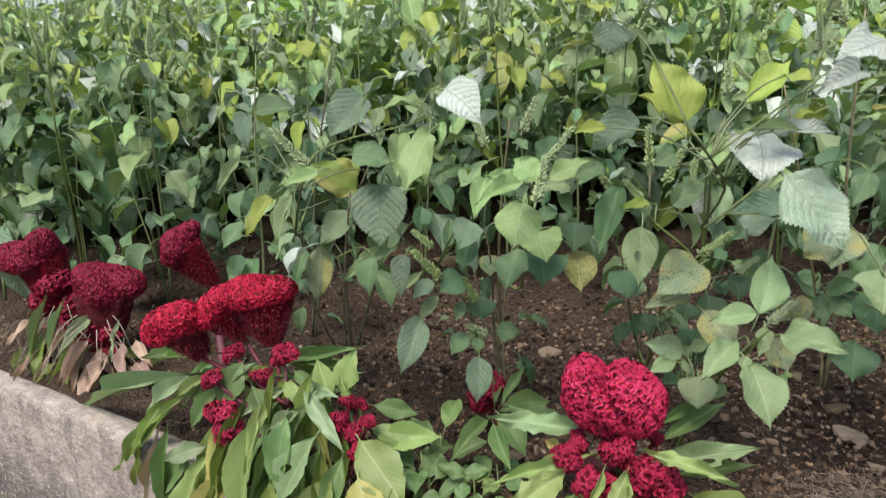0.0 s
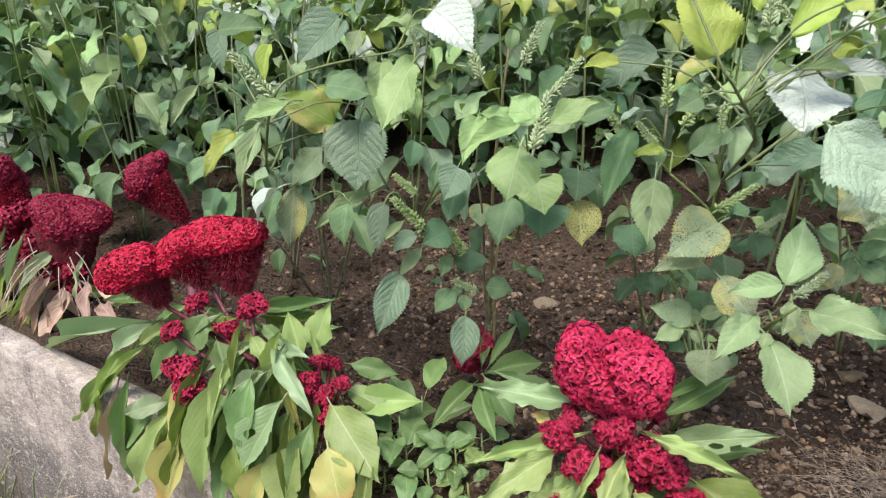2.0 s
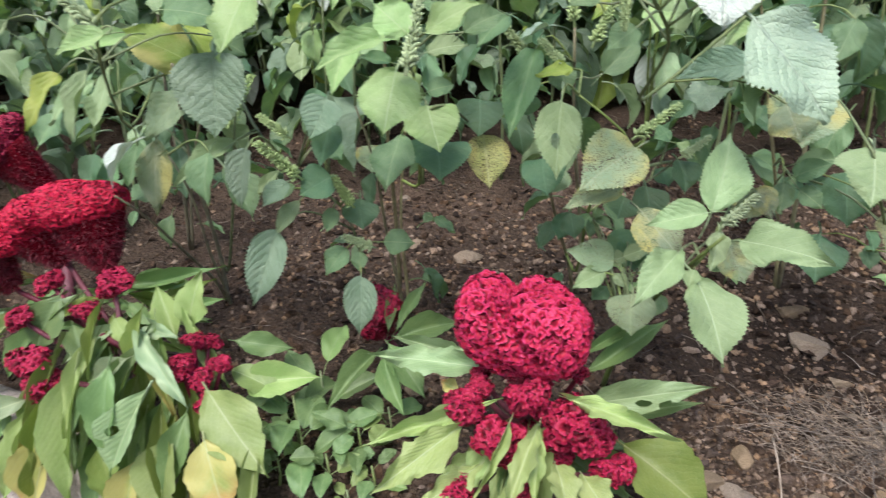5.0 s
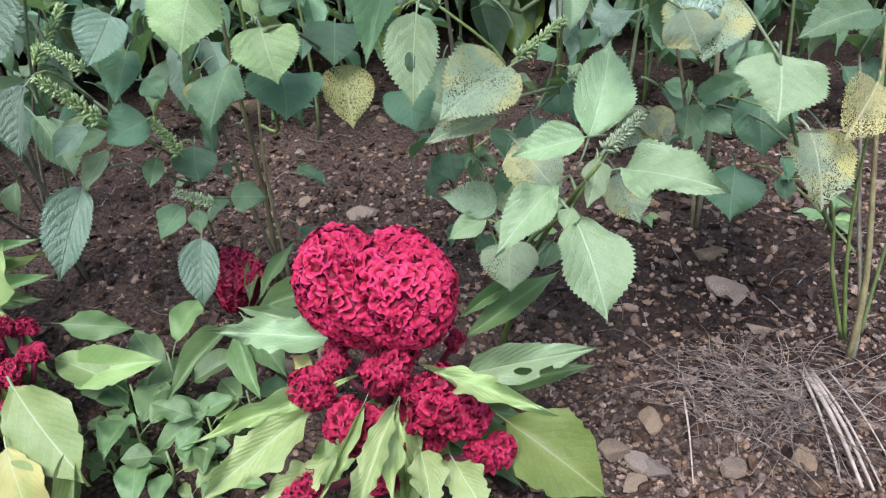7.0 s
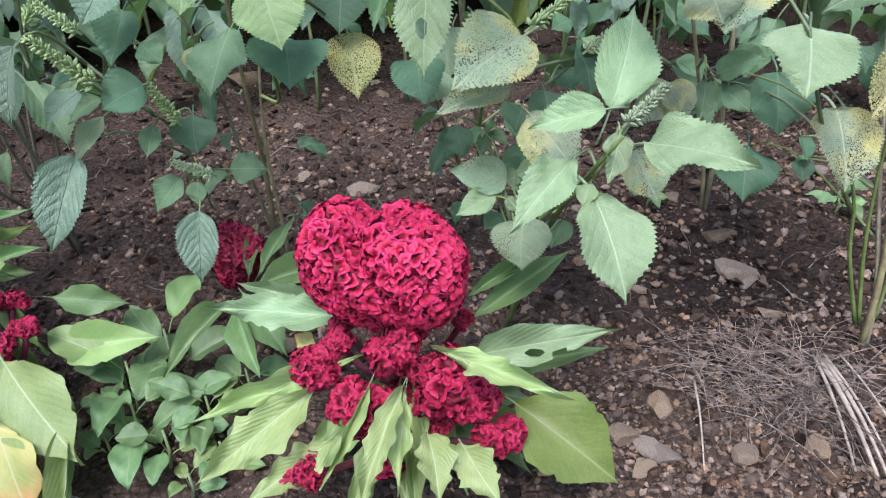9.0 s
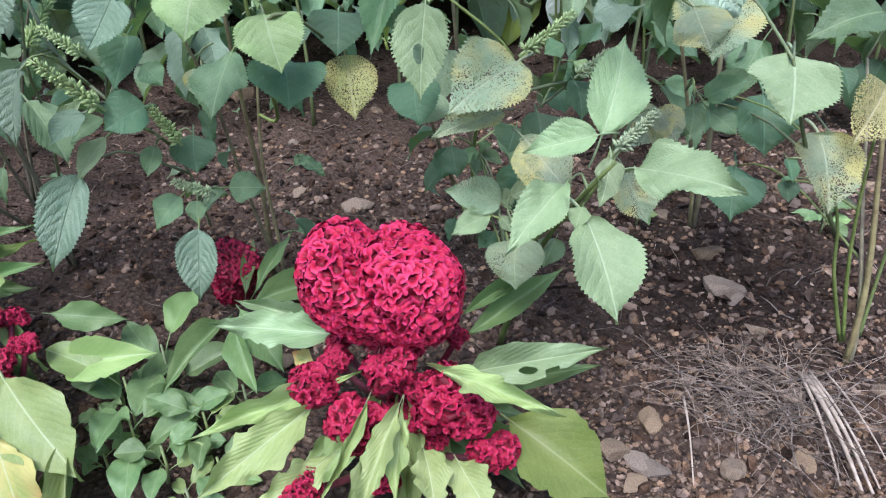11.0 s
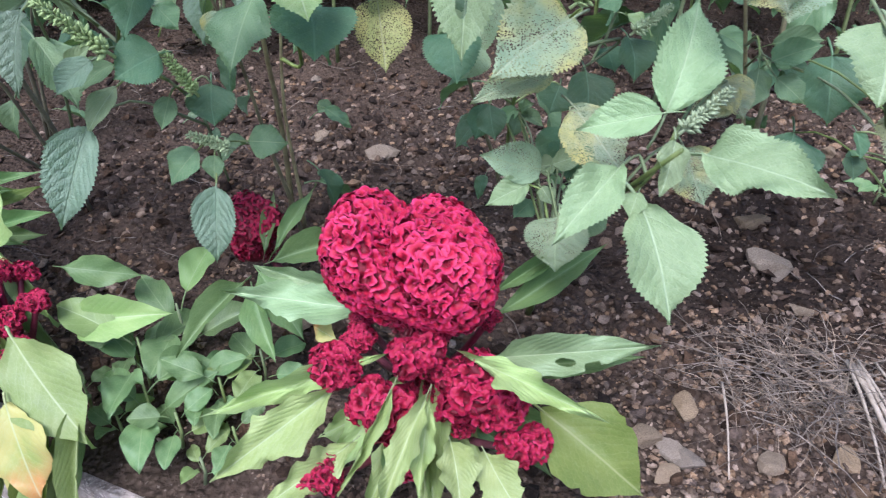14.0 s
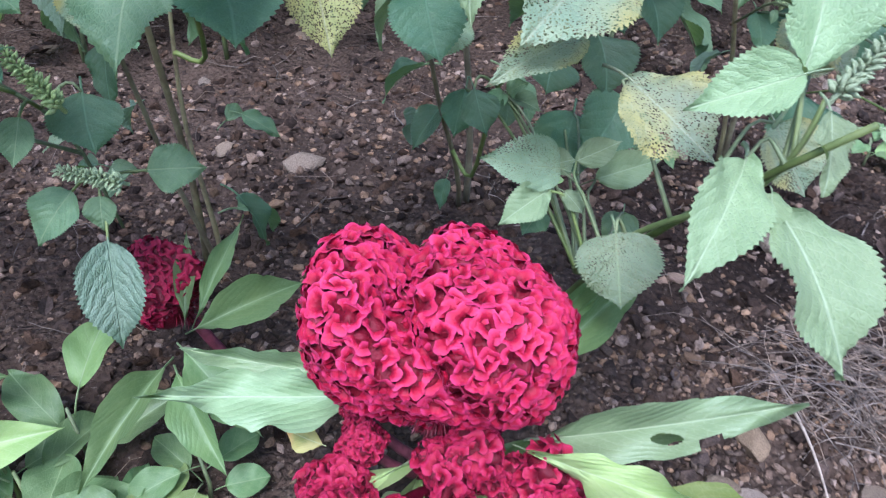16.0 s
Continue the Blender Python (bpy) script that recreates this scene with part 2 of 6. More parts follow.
def soil_material():
    """Dry brown earth with crumbs, darker patches and pale grit."""
    n = Nodes("bare_earth")
    where = n.add("TexCoord").outputs["Object"]
    base = n.mix(n.ramp(n.noise(5.0, 8.0, where), 0.35, 0.66), (0.021, 0.0136, 0.0090), (0.060, 0.0395, 0.0268))
    fine = n.cells(95.0, where)
    base = n.mix(n.math("MULTIPLY", n.ramp(fine.outputs["Distance"], 0.15, 0.6), 0.6), n.mix(0.5, base, (0.12, 0.085, 0.06)), base)
    base = darkened(n, where, base)
    grit = n.ramp(n.noise(210.0, 2.0, where), 0.66, 0.72)
    base = n.mix(n.math("MULTIPLY", grit, 0.7), base, (0.22, 0.18, 0.14))
    n.to(base, n.bsdf.inputs["Base Color"])
    n.bsdf.inputs["Roughness"].default_value = 0.95
    n.bsdf.inputs["Specular IOR Level"].default_value = 0.1
    lumps = n.math("ADD", n.noise(70.0, 8.0, where), n.math("MULTIPLY", fine.outputs["Distance"], -0.6))
    n.to(n.bump(lumps, 1.0, 0.02), n.bsdf.inputs["Normal"])
    return n.mat


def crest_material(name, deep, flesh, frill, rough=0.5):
    """Velvety folded flower tissue, paler along the rim of each frill, with shade between the frills painted in by
    deep.
    """
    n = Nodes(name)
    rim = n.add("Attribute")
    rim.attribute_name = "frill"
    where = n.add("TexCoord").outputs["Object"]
    # deep darkens the frill roots: shade of the pits put into the colour
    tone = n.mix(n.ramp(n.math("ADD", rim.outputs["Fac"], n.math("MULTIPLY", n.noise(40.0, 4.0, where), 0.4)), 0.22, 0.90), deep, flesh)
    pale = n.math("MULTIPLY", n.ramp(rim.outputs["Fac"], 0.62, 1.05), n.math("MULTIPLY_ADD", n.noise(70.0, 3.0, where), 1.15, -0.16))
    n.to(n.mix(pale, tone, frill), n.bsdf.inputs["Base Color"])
    n.bsdf.inputs["Roughness"].default_value = rough
    n.bsdf.inputs["Sheen Weight"].default_value = 0.04
    n.bsdf.inputs["Specular IOR Level"].default_value = 0.25
    n.bsdf.inputs["Sheen Tint"].default_value = (1.0, 0.35, 0.5, 1.0)
    n.bsdf.inputs["Subsurface Weight"].default_value = 0.12
    n.bsdf.inputs["Subsurface Radius"].default_value = (0.010, 0.002, 0.002)
    n.bsdf.inputs["Subsurface Scale"].default_value = 0.5
    n.to(n.bump(n.noise(650.0, 4.0, where), 0.55, 0.002), n.bsdf.inputs["Normal"])
    return n.mat


CONCRETE, SOIL = concrete_material(), soil_material()
STONE = plain_material("field_stone", (0.095, 0.060, 0.038), (0.235, 0.165, 0.110), 40.0, 0.85, 0.5)
GRAVEL = plain_material("grit", (0.070, 0.046, 0.030), (0.190, 0.132, 0.088), 60.0, 0.9, 0.4, 0.004, True, 0.6)
PALE_STONE = plain_material("tan_stone", (0.145, 0.105, 0.070), (0.300, 0.230, 0.155), 18.0, 0.85, 0.6, 0.008, False, 0.2)
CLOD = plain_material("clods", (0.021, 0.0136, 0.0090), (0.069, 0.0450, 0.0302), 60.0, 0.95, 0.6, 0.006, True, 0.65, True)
LITTER = plain_material("leaf_litter", (0.022, 0.015, 0.011), (0.075, 0.050, 0.035), 50.0, 0.85, 0.4, 0.004, True, 0.5)
STRAW = plain_material("straw", (0.052, 0.039, 0.028), (0.200, 0.155, 0.112), 60.0, 0.8, 0.3, 0.003, True, 0.45)
PALE_STRAW = plain_material("pale_straw", (0.23, 0.175, 0.12), (0.35, 0.28, 0.20), 60.0, 0.7, 0.3, 0.003, True, 0.2)
STEM = plain_material("green_stem", (0.085, 0.115, 0.036), (0.150, 0.180, 0.065), 20.0, 0.55, 0.25, 0.004, False, 0.25)
WOODY = plain_material("woody_stem", (0.130, 0.105, 0.058), (0.215, 0.195, 0.100), 24.0, 0.7, 0.4, 0.004, False, 0.25)
SPIKE = plain_material("seed_spike", (0.225, 0.295, 0.115), (0.350, 0.420, 0.205), 70.0, 0.6, 0.4, 0.004, False, 0.2)
PATH_EARTH = plain_material("trodden_path", (0.060, 0.050, 0.041), (0.13, 0.11, 0.09), 9.0, 0.92, 0.5, 0.02, False, 0.05)
RED_STALK = plain_material("crimson_stalk", (0.070, 0.006, 0.014), (0.15, 0.020, 0.036), 30.0, 0.6, 0.4, 0.004, False, 0.2)
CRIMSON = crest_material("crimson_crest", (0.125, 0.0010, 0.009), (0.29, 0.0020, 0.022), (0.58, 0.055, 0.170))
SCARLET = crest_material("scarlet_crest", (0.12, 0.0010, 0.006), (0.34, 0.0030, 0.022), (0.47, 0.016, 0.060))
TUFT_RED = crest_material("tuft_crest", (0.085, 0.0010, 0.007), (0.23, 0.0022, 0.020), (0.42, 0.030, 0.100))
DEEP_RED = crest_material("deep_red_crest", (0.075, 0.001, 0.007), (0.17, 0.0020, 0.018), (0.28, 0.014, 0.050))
VELVET = plain_material("dark_velvet", (0.050, 0.0012, 0.004), (0.115, 0.003, 0.009), 160.0, 0.9, 0.8, 0.003, False, 0.2)
BRISTLE = plain_material("crimson_bristles", (0.085, 0.003, 0.009), (0.21, 0.012, 0.026), 80.0, 0.6, 0.3, 0.002, True, 0.4)


# ---- building blocks ----
def finish(name, data, material, smooth=True):
    data.materials.append(material)
    if smooth:
        data.polygons.foreach_set("use_smooth", [True] * len(data.polygons))
    data.update()
    return data


def mesh_of(name, points, faces, material, smooth=True):
    data = bpy.data.meshes.new(name)
    data.from_pydata([tuple(map(float, p)) for p in points], [], faces)
    return finish(name, data, material, smooth)


def thing(name, place, label, category, group="", kind=""):
    """An empty at a thing's base; its parts become children."""
    ob = new(name)
    ob.empty_display_size = 0.05
    ob.location = place
    return tagged(ob, label, category, group, kind)


def under(parent, name, data, world_pose, label=""):
    """A mesh as a part of a thing, at a pose in the world. Things stand unturned at their base."""
    ob = new(name, data)
    ob.parent = parent
    ob.matrix_basis = Matrix.Translation(-parent.location) @ world_pose
    if label:
        ob["label"] = label
    return ob


def below(part_ob, part_pose, name, data, world_pose, kind=""):
    """A piece of a part, at a pose in the world; part_pose is the part's own."""
    ob = new(name, data)
    ob.parent = part_ob
    ob.matrix_parent_inverse = part_pose.inverted()
    ob.matrix_basis = world_pose
    if kind:
        ob["kind"] = kind
    return ob


def tube(points, radii, sides=6):
    """Points and faces of a tapered tube along a line."""
    pts, faces = [], []
    points = [Vector(p) for p in points]
    turn = None
    for k, p in enumerate(points):
        ahead = (points[min(k + 1, len(points) - 1)] - points[max(k - 1, 0)]).normalized()
        if turn is None:
            turn = ahead.orthogonal().normalized()
        turn = (turn - ahead * turn.dot(ahead)).normalized()
        other = ahead.cross(turn)
        for s in range(sides):
            a = 2 * math.pi * s / sides
            pts.append(p + (turn * math.cos(a) + other * math.sin(a)) * radii[k])
    for k in range(len(points) - 1):
        for s in range(sides):
            a, b = k * sides + s, k * sides + (s + 1) % sides
            faces.append((a, b, b + sides, a + sides))
    faces.append(tuple(range(sides - 1, -1, -1)))
    faces.append(tuple(range((len(points) - 1) * sides, len(points) * sides)))
    return pts, faces


def tube_mesh(name, points, radii, material, sides=6):
    return mesh_of(name, *tube(points, radii, sides), material)


def bent(a, b, sag, steps=7):
    """A line from a to b that sags (or rises) in the middle."""
    a, b = Vector(a), Vector(b)
    return [a.lerp(b, k / steps) + Vector((0, 0, sag * math.sin(math.pi * k / steps))) for k in range(steps + 1)]


def leaf_shape(kind, droop, fold, wave, seed, hole=False, slim=False):
    """Rows of a leaf blade of length 1 along +Y and half width 0.5, upper face to +Z, with toothed edges, a folded midrib and a short stalk."""
    r = random.Random(seed)
    rows, cols = (52, 8) if kind in ("perilla", "ragged") else (26, 8)
    if hole:
        rows, cols = 144, 48
    pts, uvs, faces = [], [], []
    lobes = [r.uniform(-1, 1) for _ in range(6)]

    def outline(v):
        if kind == "perilla":
            ease = min(1.0, v / 0.85)
            w = max(0.0, math.sin(math.pi * v ** (0.84 if slim else 0.72))) ** ((0.85 if slim else 0.62) + 0.35 * ease * ease * (3 - 2 * ease))
            tail = max(0.0, v - 0.72) / 0.28
            w *= 1.0 - 0.40 * tail * tail * (3 - 2 * tail) * (1.15 - tail * 0.15)
            return 0.5 * w
        if kind == "oval":
            return 0.5 * math.sin(math.pi * v ** 0.85) ** 0.8
        w = max(0.0, math.sin(math.pi * v ** 0.86)) ** 1.35
        w *= 1 + 0.03 * math.sin(v * 21 + lobes[4] * 6)
        return 0.5 * w + 0.02 * (1 - v)

    for i in range(rows + 1):
        v = i / rows
        w = outline(v)
        for j in range(cols + 1):
            u = j / cols * 2 - 1
            tooth = 1.0
            y = v
            if abs(u) > 0.99:
                if kind == "perilla":
                    step = i * 52 // 144 if hole else i
                    tooth = 1.0 + (0.052 if step % 2 else -0.036) * r.uniform(0.6, 1.3)
                    y += 0.010 if step % 2 else -0.006
                elif kind == "ragged":
                    tooth = 1.0 + 0.13 * math.sin(v * 27 + lobes[0] * 6 + 2 * u) + 0.05 * math.sin(v * 51 + lobes[2] * 9 + u) - (0.13 if math.sin(v * 11 + lobes[5] * 9 + 4 * u) > 0.93 else 0.0)
                elif kind == "blade":
                    tooth = 1.0 + 0.032 * math.sin(v * 47 + lobes[0] * 6 + u) * r.uniform(0.2, 1.0) - (0.10 if math.sin(v * 13 + lobes[5] * 9 + 3 * u) > 0.96 else 0.0)
            x = u * w * tooth
            z = fold * abs(u) * w
            z += wave * 0.06 * math.sin(v * 9 + lobes[1] * 5 + (2 if u > 0 else 0)) * u * u
            z += wave * 0.03 * math.sin(v * 17 + lobes[2] * 7 + u * 3) * abs(u)
            # bend the blade downwards along its length
            a = droop * v
            yy = (math.sin(a) / droop if abs(droop) > 0.01 else v) + (y - v) * math.cos(a)
            zz = (-(1 - math.cos(a)) / droop if abs(droop) > 0.01 else 0.0)
            pts.append((x + 0.03 * lobes[3] * math.sin(math.pi * v), yy - z * math.sin(-a) * 0.5, zz + z * math.cos(a)))
            uvs.append((u * 0.5 * max(0.15, w * 2) + 0.5, v))
    for i in range(rows):
        for j in range(cols):
            if hole:
                v, u = (i + 0.5) / rows, (j + 0.5) / cols * 2 - 1
                if kind == "perilla" and ((v - 0.52) / 0.10) ** 2 + ((u - 0.10) / 0.20) ** 2 < 1:
                    continue
                if kind == "blade" and (((v - 0.46 - 0.1 * u) / 0.055) ** 2 + ((u - 0.42) / 0.20) ** 2 < 1 or (v > 0.62 and v < 0.70 and u > 0.62)):
                    continue
            a = i * (cols + 1) + j
            faces.append((a, a + 1, a + cols + 2, a + cols + 1))
    # the stalk, and the rib below the blade
    if kind not in ("blade", "ragged"):
        line = [(0, -0.30 + 0.30 * k / 4, -0.10 * (1 - k / 4) ** 2) for k in range(5)]
    else:
        line = [(0, -0.10 + 0.10 * k / 4, -0.01 * (1 - k / 4)) for k in range(5)]
    line += [(0.03 * lobes[3] * math.sin(math.pi * v), math.sin(droop * v) / droop if abs(droop) > 0.01 else v,
              (-(1 - math.cos(droop * v)) / droop if abs(droop) > 0.01 else 0.0) - 0.012) for v in (0.1, 0.25, 0.45, 0.7)]
    thick = [0.020, 0.019, 0.018, 0.018, 0.018, 0.016, 0.013, 0.009, 0.004]
    stalk, stalk_faces = tube(line, thick, 5)
    n = len(pts)
    pts += [tuple(p) for p in stalk]
    uvs += [(0.5, 0.5)] * len(stalk)
    faces += [tuple(n + k for k in f) for f in stalk_faces]
    return pts, uvs, faces


def leaf_mesh(name, kind, droop, fold, wave, seed, material, hole=False, slim=False):
    pts, uvs, faces = leaf_shape(kind, droop, fold, wave, seed, hole, slim)
    data = bpy.data.meshes.new(name)
    data.from_pydata(pts, [], faces)
    layer = data.uv_layers.new(name="leaf")
    flat = np.array([uvs[v] for f in faces for v in f], dtype=np.float32)
    layer.data.foreach_set("uv", flat.ravel())
    return finish(name, data, material)


BENDS = ((0.25, 0.35, 0.6), (0.6, 0.25, 0.9), (0.9, 0.4, 0.7), (0.45, 0.15, 1.2), (1.3, 0.45, 0.8))
bank = {}


def blade_data(family, style, which):
    key = (family, style, which)
    if key not in bank:
        droop, fold, wave = BENDS[which]
        kind = {"leaf": "perilla", "blade": "blade", "weed": "oval"}[family]
        table = LEAF if family == "leaf" else BLADE
        if kind == "blade":
            kind = "ragged" if style in ("fresh", "sage") else kind
            droop, wave = droop * 0.9, wave * (1.3 if kind == "ragged" else 0.7)
        bank[key] = leaf_mesh(family, kind, droop, fold, wave, 31 * which + len(bank), table[style], style == "holed", style in ("pale", "holed") or which in (2, 3))
    return bank[key]


def along(base, tip, width, facing=(0.0, -0.55, 0.85), length=None):
    """The pose of a blade of unit size from base towards tip, its upper face turned as far as may be to facing."""
    base, tip = Vector(base), Vector(tip)
    y = (tip - base)
    size = length or y.length
    y.normalize()
    z = Vector(facing)
    z = (z - y * z.dot(y))
    z = z.normalized() if z.length > 1e-3 else y.orthogonal().normalized()
    x = y.cross(z)
    turn = Matrix((x, y, z)).transposed().to_4x4()
    return Matrix.Translation(base) @ turn @ Matrix.Diagonal((width, size, size, 1))


# ---- the setting: bed, wall, path ----
WALL_A, WALL_B = Vector((-1.25, 1.565, 0)), Vector((-0.06, 0.995, 0))
WALL_WAY = (WALL_B - WALL_A).normalized()
WALL_IN = Vector((-WALL_WAY.y, WALL_WAY.x, 0))


def wall_point(s, inward, z):
    """s metres along the bed's wall from its far end, that far in from its face, at that height."""
    p = WALL_A + WALL_WAY * s + WALL_IN * inward
    return Vector((p.x, p.y, z))


def roughness(x, y, z=0.0, scale=1.0):
    return noise.noise(Vector((x, y, z)) * scale)


def earth_height(x, y):
    h = 0.016 * roughness(x, y, 3.0, 3.0) + 0.010 * roughness(x, y, 7.0, 11.0) + 0.014 * roughness(x, y, 1.0, 27.0)
    inward = max(0.0, (x - WALL_A.x) * WALL_IN.x + (y - WALL_A.y) * WALL_IN.y)
    return -0.014 + h + 0.095 * min(inward, 4.0) + 0.03 * max(0.0, inward - 4.0)


def build_wall():
    """The bed's concrete wall with a worn top edge and a chipped stretch."""
    pts, faces = [], []
    stations = np.linspace(-5.0, 4.2, 231)
    profile = [(0.0, -0.66), (0.0, -0.45), (0.0, -0.25), (0.0, -0.10), (0.0, -0.03), (0.001, -0.005), (0.005, -0.0005),
               (0.035, 0.0), (0.062, 0.0), (0.072, -0.004), (0.078, -0.014), (0.080, -0.06), (0.080, -0.66)]
    for s in stations:
        chip = max(0.0, roughness(s, 0.0, 5.0, 6.0) - 0.35) * 0.03
        if 1.02 < s < 2.4:
            chip += 0.036 + 0.020 * abs(roughness(s, 2.0, 1.0, 9.0))
        for inward, z in profile:
            wob = 0.0035 * roughness(s * 1.0, inward * 20, z * 6, 7.0)
            top = z > -0.05
            pts.append(wall_point(s, inward + wob + (chip * 0.7 if top and inward < 0.02 else 0), z - (chip if top else 0) + (0.004 * roughness(s, inward * 9, 0, 14.0) if top else 0)))
    m = len(profile)
    for k in range(len(stations) - 1):
        for j in range(m - 1):
            a = k * m + j
            faces.append((a, a + m, a + m + 1, a + 1))
    faces.append(tuple(range(m)))
    faces.append(tuple((len(stations) - 1) * m + j for j in range(m - 1, -1, -1)))
    return tagged(new("wall_bed", mesh_of("wall_bed", pts, faces, CONCRETE)), "weathered grey concrete retaining wall of the raised bed", "wall", kind="structure")


def build_earth():
    """The bed's soil: a fine sheet near the wall, growing coarser to the back."""
    sides = [-9 + 6.5 * k / 26 for k in range(26)] + list(np.linspace(-2.5, 2.2, 260)) + [2.2 + 6.5 * k / 26 for k in range(1, 27)]
    deeps = list(0.02 + np.linspace(0, 2.6, 170)) + [2.62 + 9.0 * (k / 40) ** 1.4 for k in range(1, 41)]
    pts, faces = [], []
    for s in deeps:
        for x in sides:
            at = WALL_A + WALL_WAY * ((x + 1.25) / WALL_WAY.x)
            y = at.y + 0.020 / WALL_WAY.x + s
            edge = min(1.0, s / 0.10)
            pts.append((x, y, earth_height(x, y) * edge - 0.026 * (1 - edge)))
    m = len(sides)
    for k in range(len(deeps) - 1):
        for j in range(m - 1):
            a = k * m + j
            faces.append((a, a + 1, a + m + 1, a + m))
    return tagged(new("ground_bed", mesh_of("ground_bed", pts, faces, SOIL)), "dry brown stony soil of the planted bed", "soil", kind="structure")


def build_path():
    n = 90
    pts, faces = [], []
    for i in range(n + 1):
        for j in range(n + 1):
            x, y = -30 + 60 * i / n, -30 + 90 * j / n
            pts.append((x, y, -0.60 + 0.02 * roughness(x, y, 0, 0.8)))
    for i in range(n):
        for j in range(n):
            a = i * (n + 1) + j
            faces.append((a, a + n + 1, a + n + 2, a + 1))
    return tagged(new("ground", mesh_of("ground", pts, faces, PATH_EARTH)), "trodden grey-brown earth path along the bed", "ground", kind="structure")


wall = build_wall()
earth = build_earth()
build_path()


# ---- perilla ----
def spike_mesh(seed, whorls=8):
    """A seed spike one unit long: a stalk with rings of small cups."""
    r = random.Random(seed)
    pts, faces = tube([(0, 0, 0), (0.02, 0, 0.5), (0, 0, 1.0)], (0.03, 0.022, 0.008), 5)
    pts = [tuple(p) for p in pts]
    for k in range(whorls):
        z = 0.12 + 0.86 * k / whorls
        size = 0.085 * (1.0 - 0.5 * (k / whorls) ** 1.5)
        for j in range(6):
            a = 2 * math.pi * (j + 0.5 * (k % 2)) / 6 + r.uniform(-0.2, 0.2)
            out = Vector((math.cos(a), math.sin(a), 0))
            ahead = (out + Vector((0, 0, r.uniform(0.2, 0.8)))).normalized()
            start = Vector((0, 0, z + r.uniform(-0.012, 0.012))) + out * 0.03
            size = 0.085 * (1.0 - 0.5 * (k / whorls) ** 1.5) * r.uniform(0.65, 1.2)
            cup, cup_faces = tube([start, start + ahead * size * 0.6, start + ahead * size * 1.1, start + ahead * size * 1.6],
                                  (size * 0.12, size * 0.38, size * 0.28, size * 0.06), 5)
            n = len(pts)
            pts += [tuple(p) for p in cup]
            faces += [tuple(n + i for i in f) for f in cup_faces]
    return mesh_of("flower_spike", pts, faces, SPIKE)


SPIKES = [spike_mesh(3, 19), spike_mesh(8, 22)]


def spike(plant, base, tip):
    base, tip = Vector(base), Vector(tip)
    way = tip - base
    turn = way.to_track_quat("Z", "Y").to_matrix().to_4x4()
    thick = min(way.length, 0.075) * 1.15
    return under(plant, "flower_spike", SPIKES[rng.randrange(2)], Matrix.Translation(base) @ turn @ Matrix.Diagonal((thick, thick, way.length * 1.08, 1)))


def nearest_on(line, p, lower=0.0):
    """The point of a stem from which a stalk to p would spring."""
    p = Vector(p)
    return min((q for q in line), key=lambda q: (q - p).length + 1.2 * max(0.0, q.z - p.z + lower + 0.20 * math.hypot(q.x - p.x, q.y - p.y)))


stem_lines = {}


def leaf(plant, base, tip, width, style):
    """A perilla leaf of its own, with a stalk back to the plant's stem."""
    base, tip = Vector(base), Vector(tip)
    which = rng.choice((0, 1, 3)) if style in ("pale", "bright", "eaten", "holed", "specked", "lace") else rng.choice((0, 1, 2, 3))
    facing = Vector((rng.uniform(-0.25, 0.25), -0.75, 0.65))
    # raise the start of the blade so that its bent tip still meets its place
    bend = BENDS[which][0]
    y = (tip - base).normalized()
    z = (facing - y * facing.dot(y)).normalized()
    aim = y * math.cos(bend * 0.5) + z * math.sin(bend * 0.5)
    at_ = along(base, base + aim, width * 1.06, facing, (tip - base).length * bend / (2 * math.sin(bend / 2)))
    ob = under(plant, "leaf", blade_data("leaf", style, which), at_)
    line = stem_lines[plant.name]
    root = nearest_on(line, base)
    back = base - (tip - base).normalized() * (tip - base).length * 0.25
    if (root - back).length > 0.03:
        mid = root.lerp(back, 0.55) + Vector((0, 0, 0.10 * (root - back).length))
        pts = [root.lerp(mid, k / 4) for k in range(4)] + [mid.lerp(back, k / 3) for k in range(3)] + [base]
        pts = [pts[0]] + [(pts[k - 1] + pts[k] * 2 + pts[k + 1]) / 4 for k in range(1, len(pts) - 1)] + [pts[-1]]
        data = tube_mesh("leaf_stalk", [p - plant.location for p in pts], [0.0023 - 0.0009 * k / (len(pts) - 1) for k in range(len(pts))], STEM, 5)
        below(ob, at_, "leaf_stalk", data, Matrix.Translation(plant.location))
    return ob


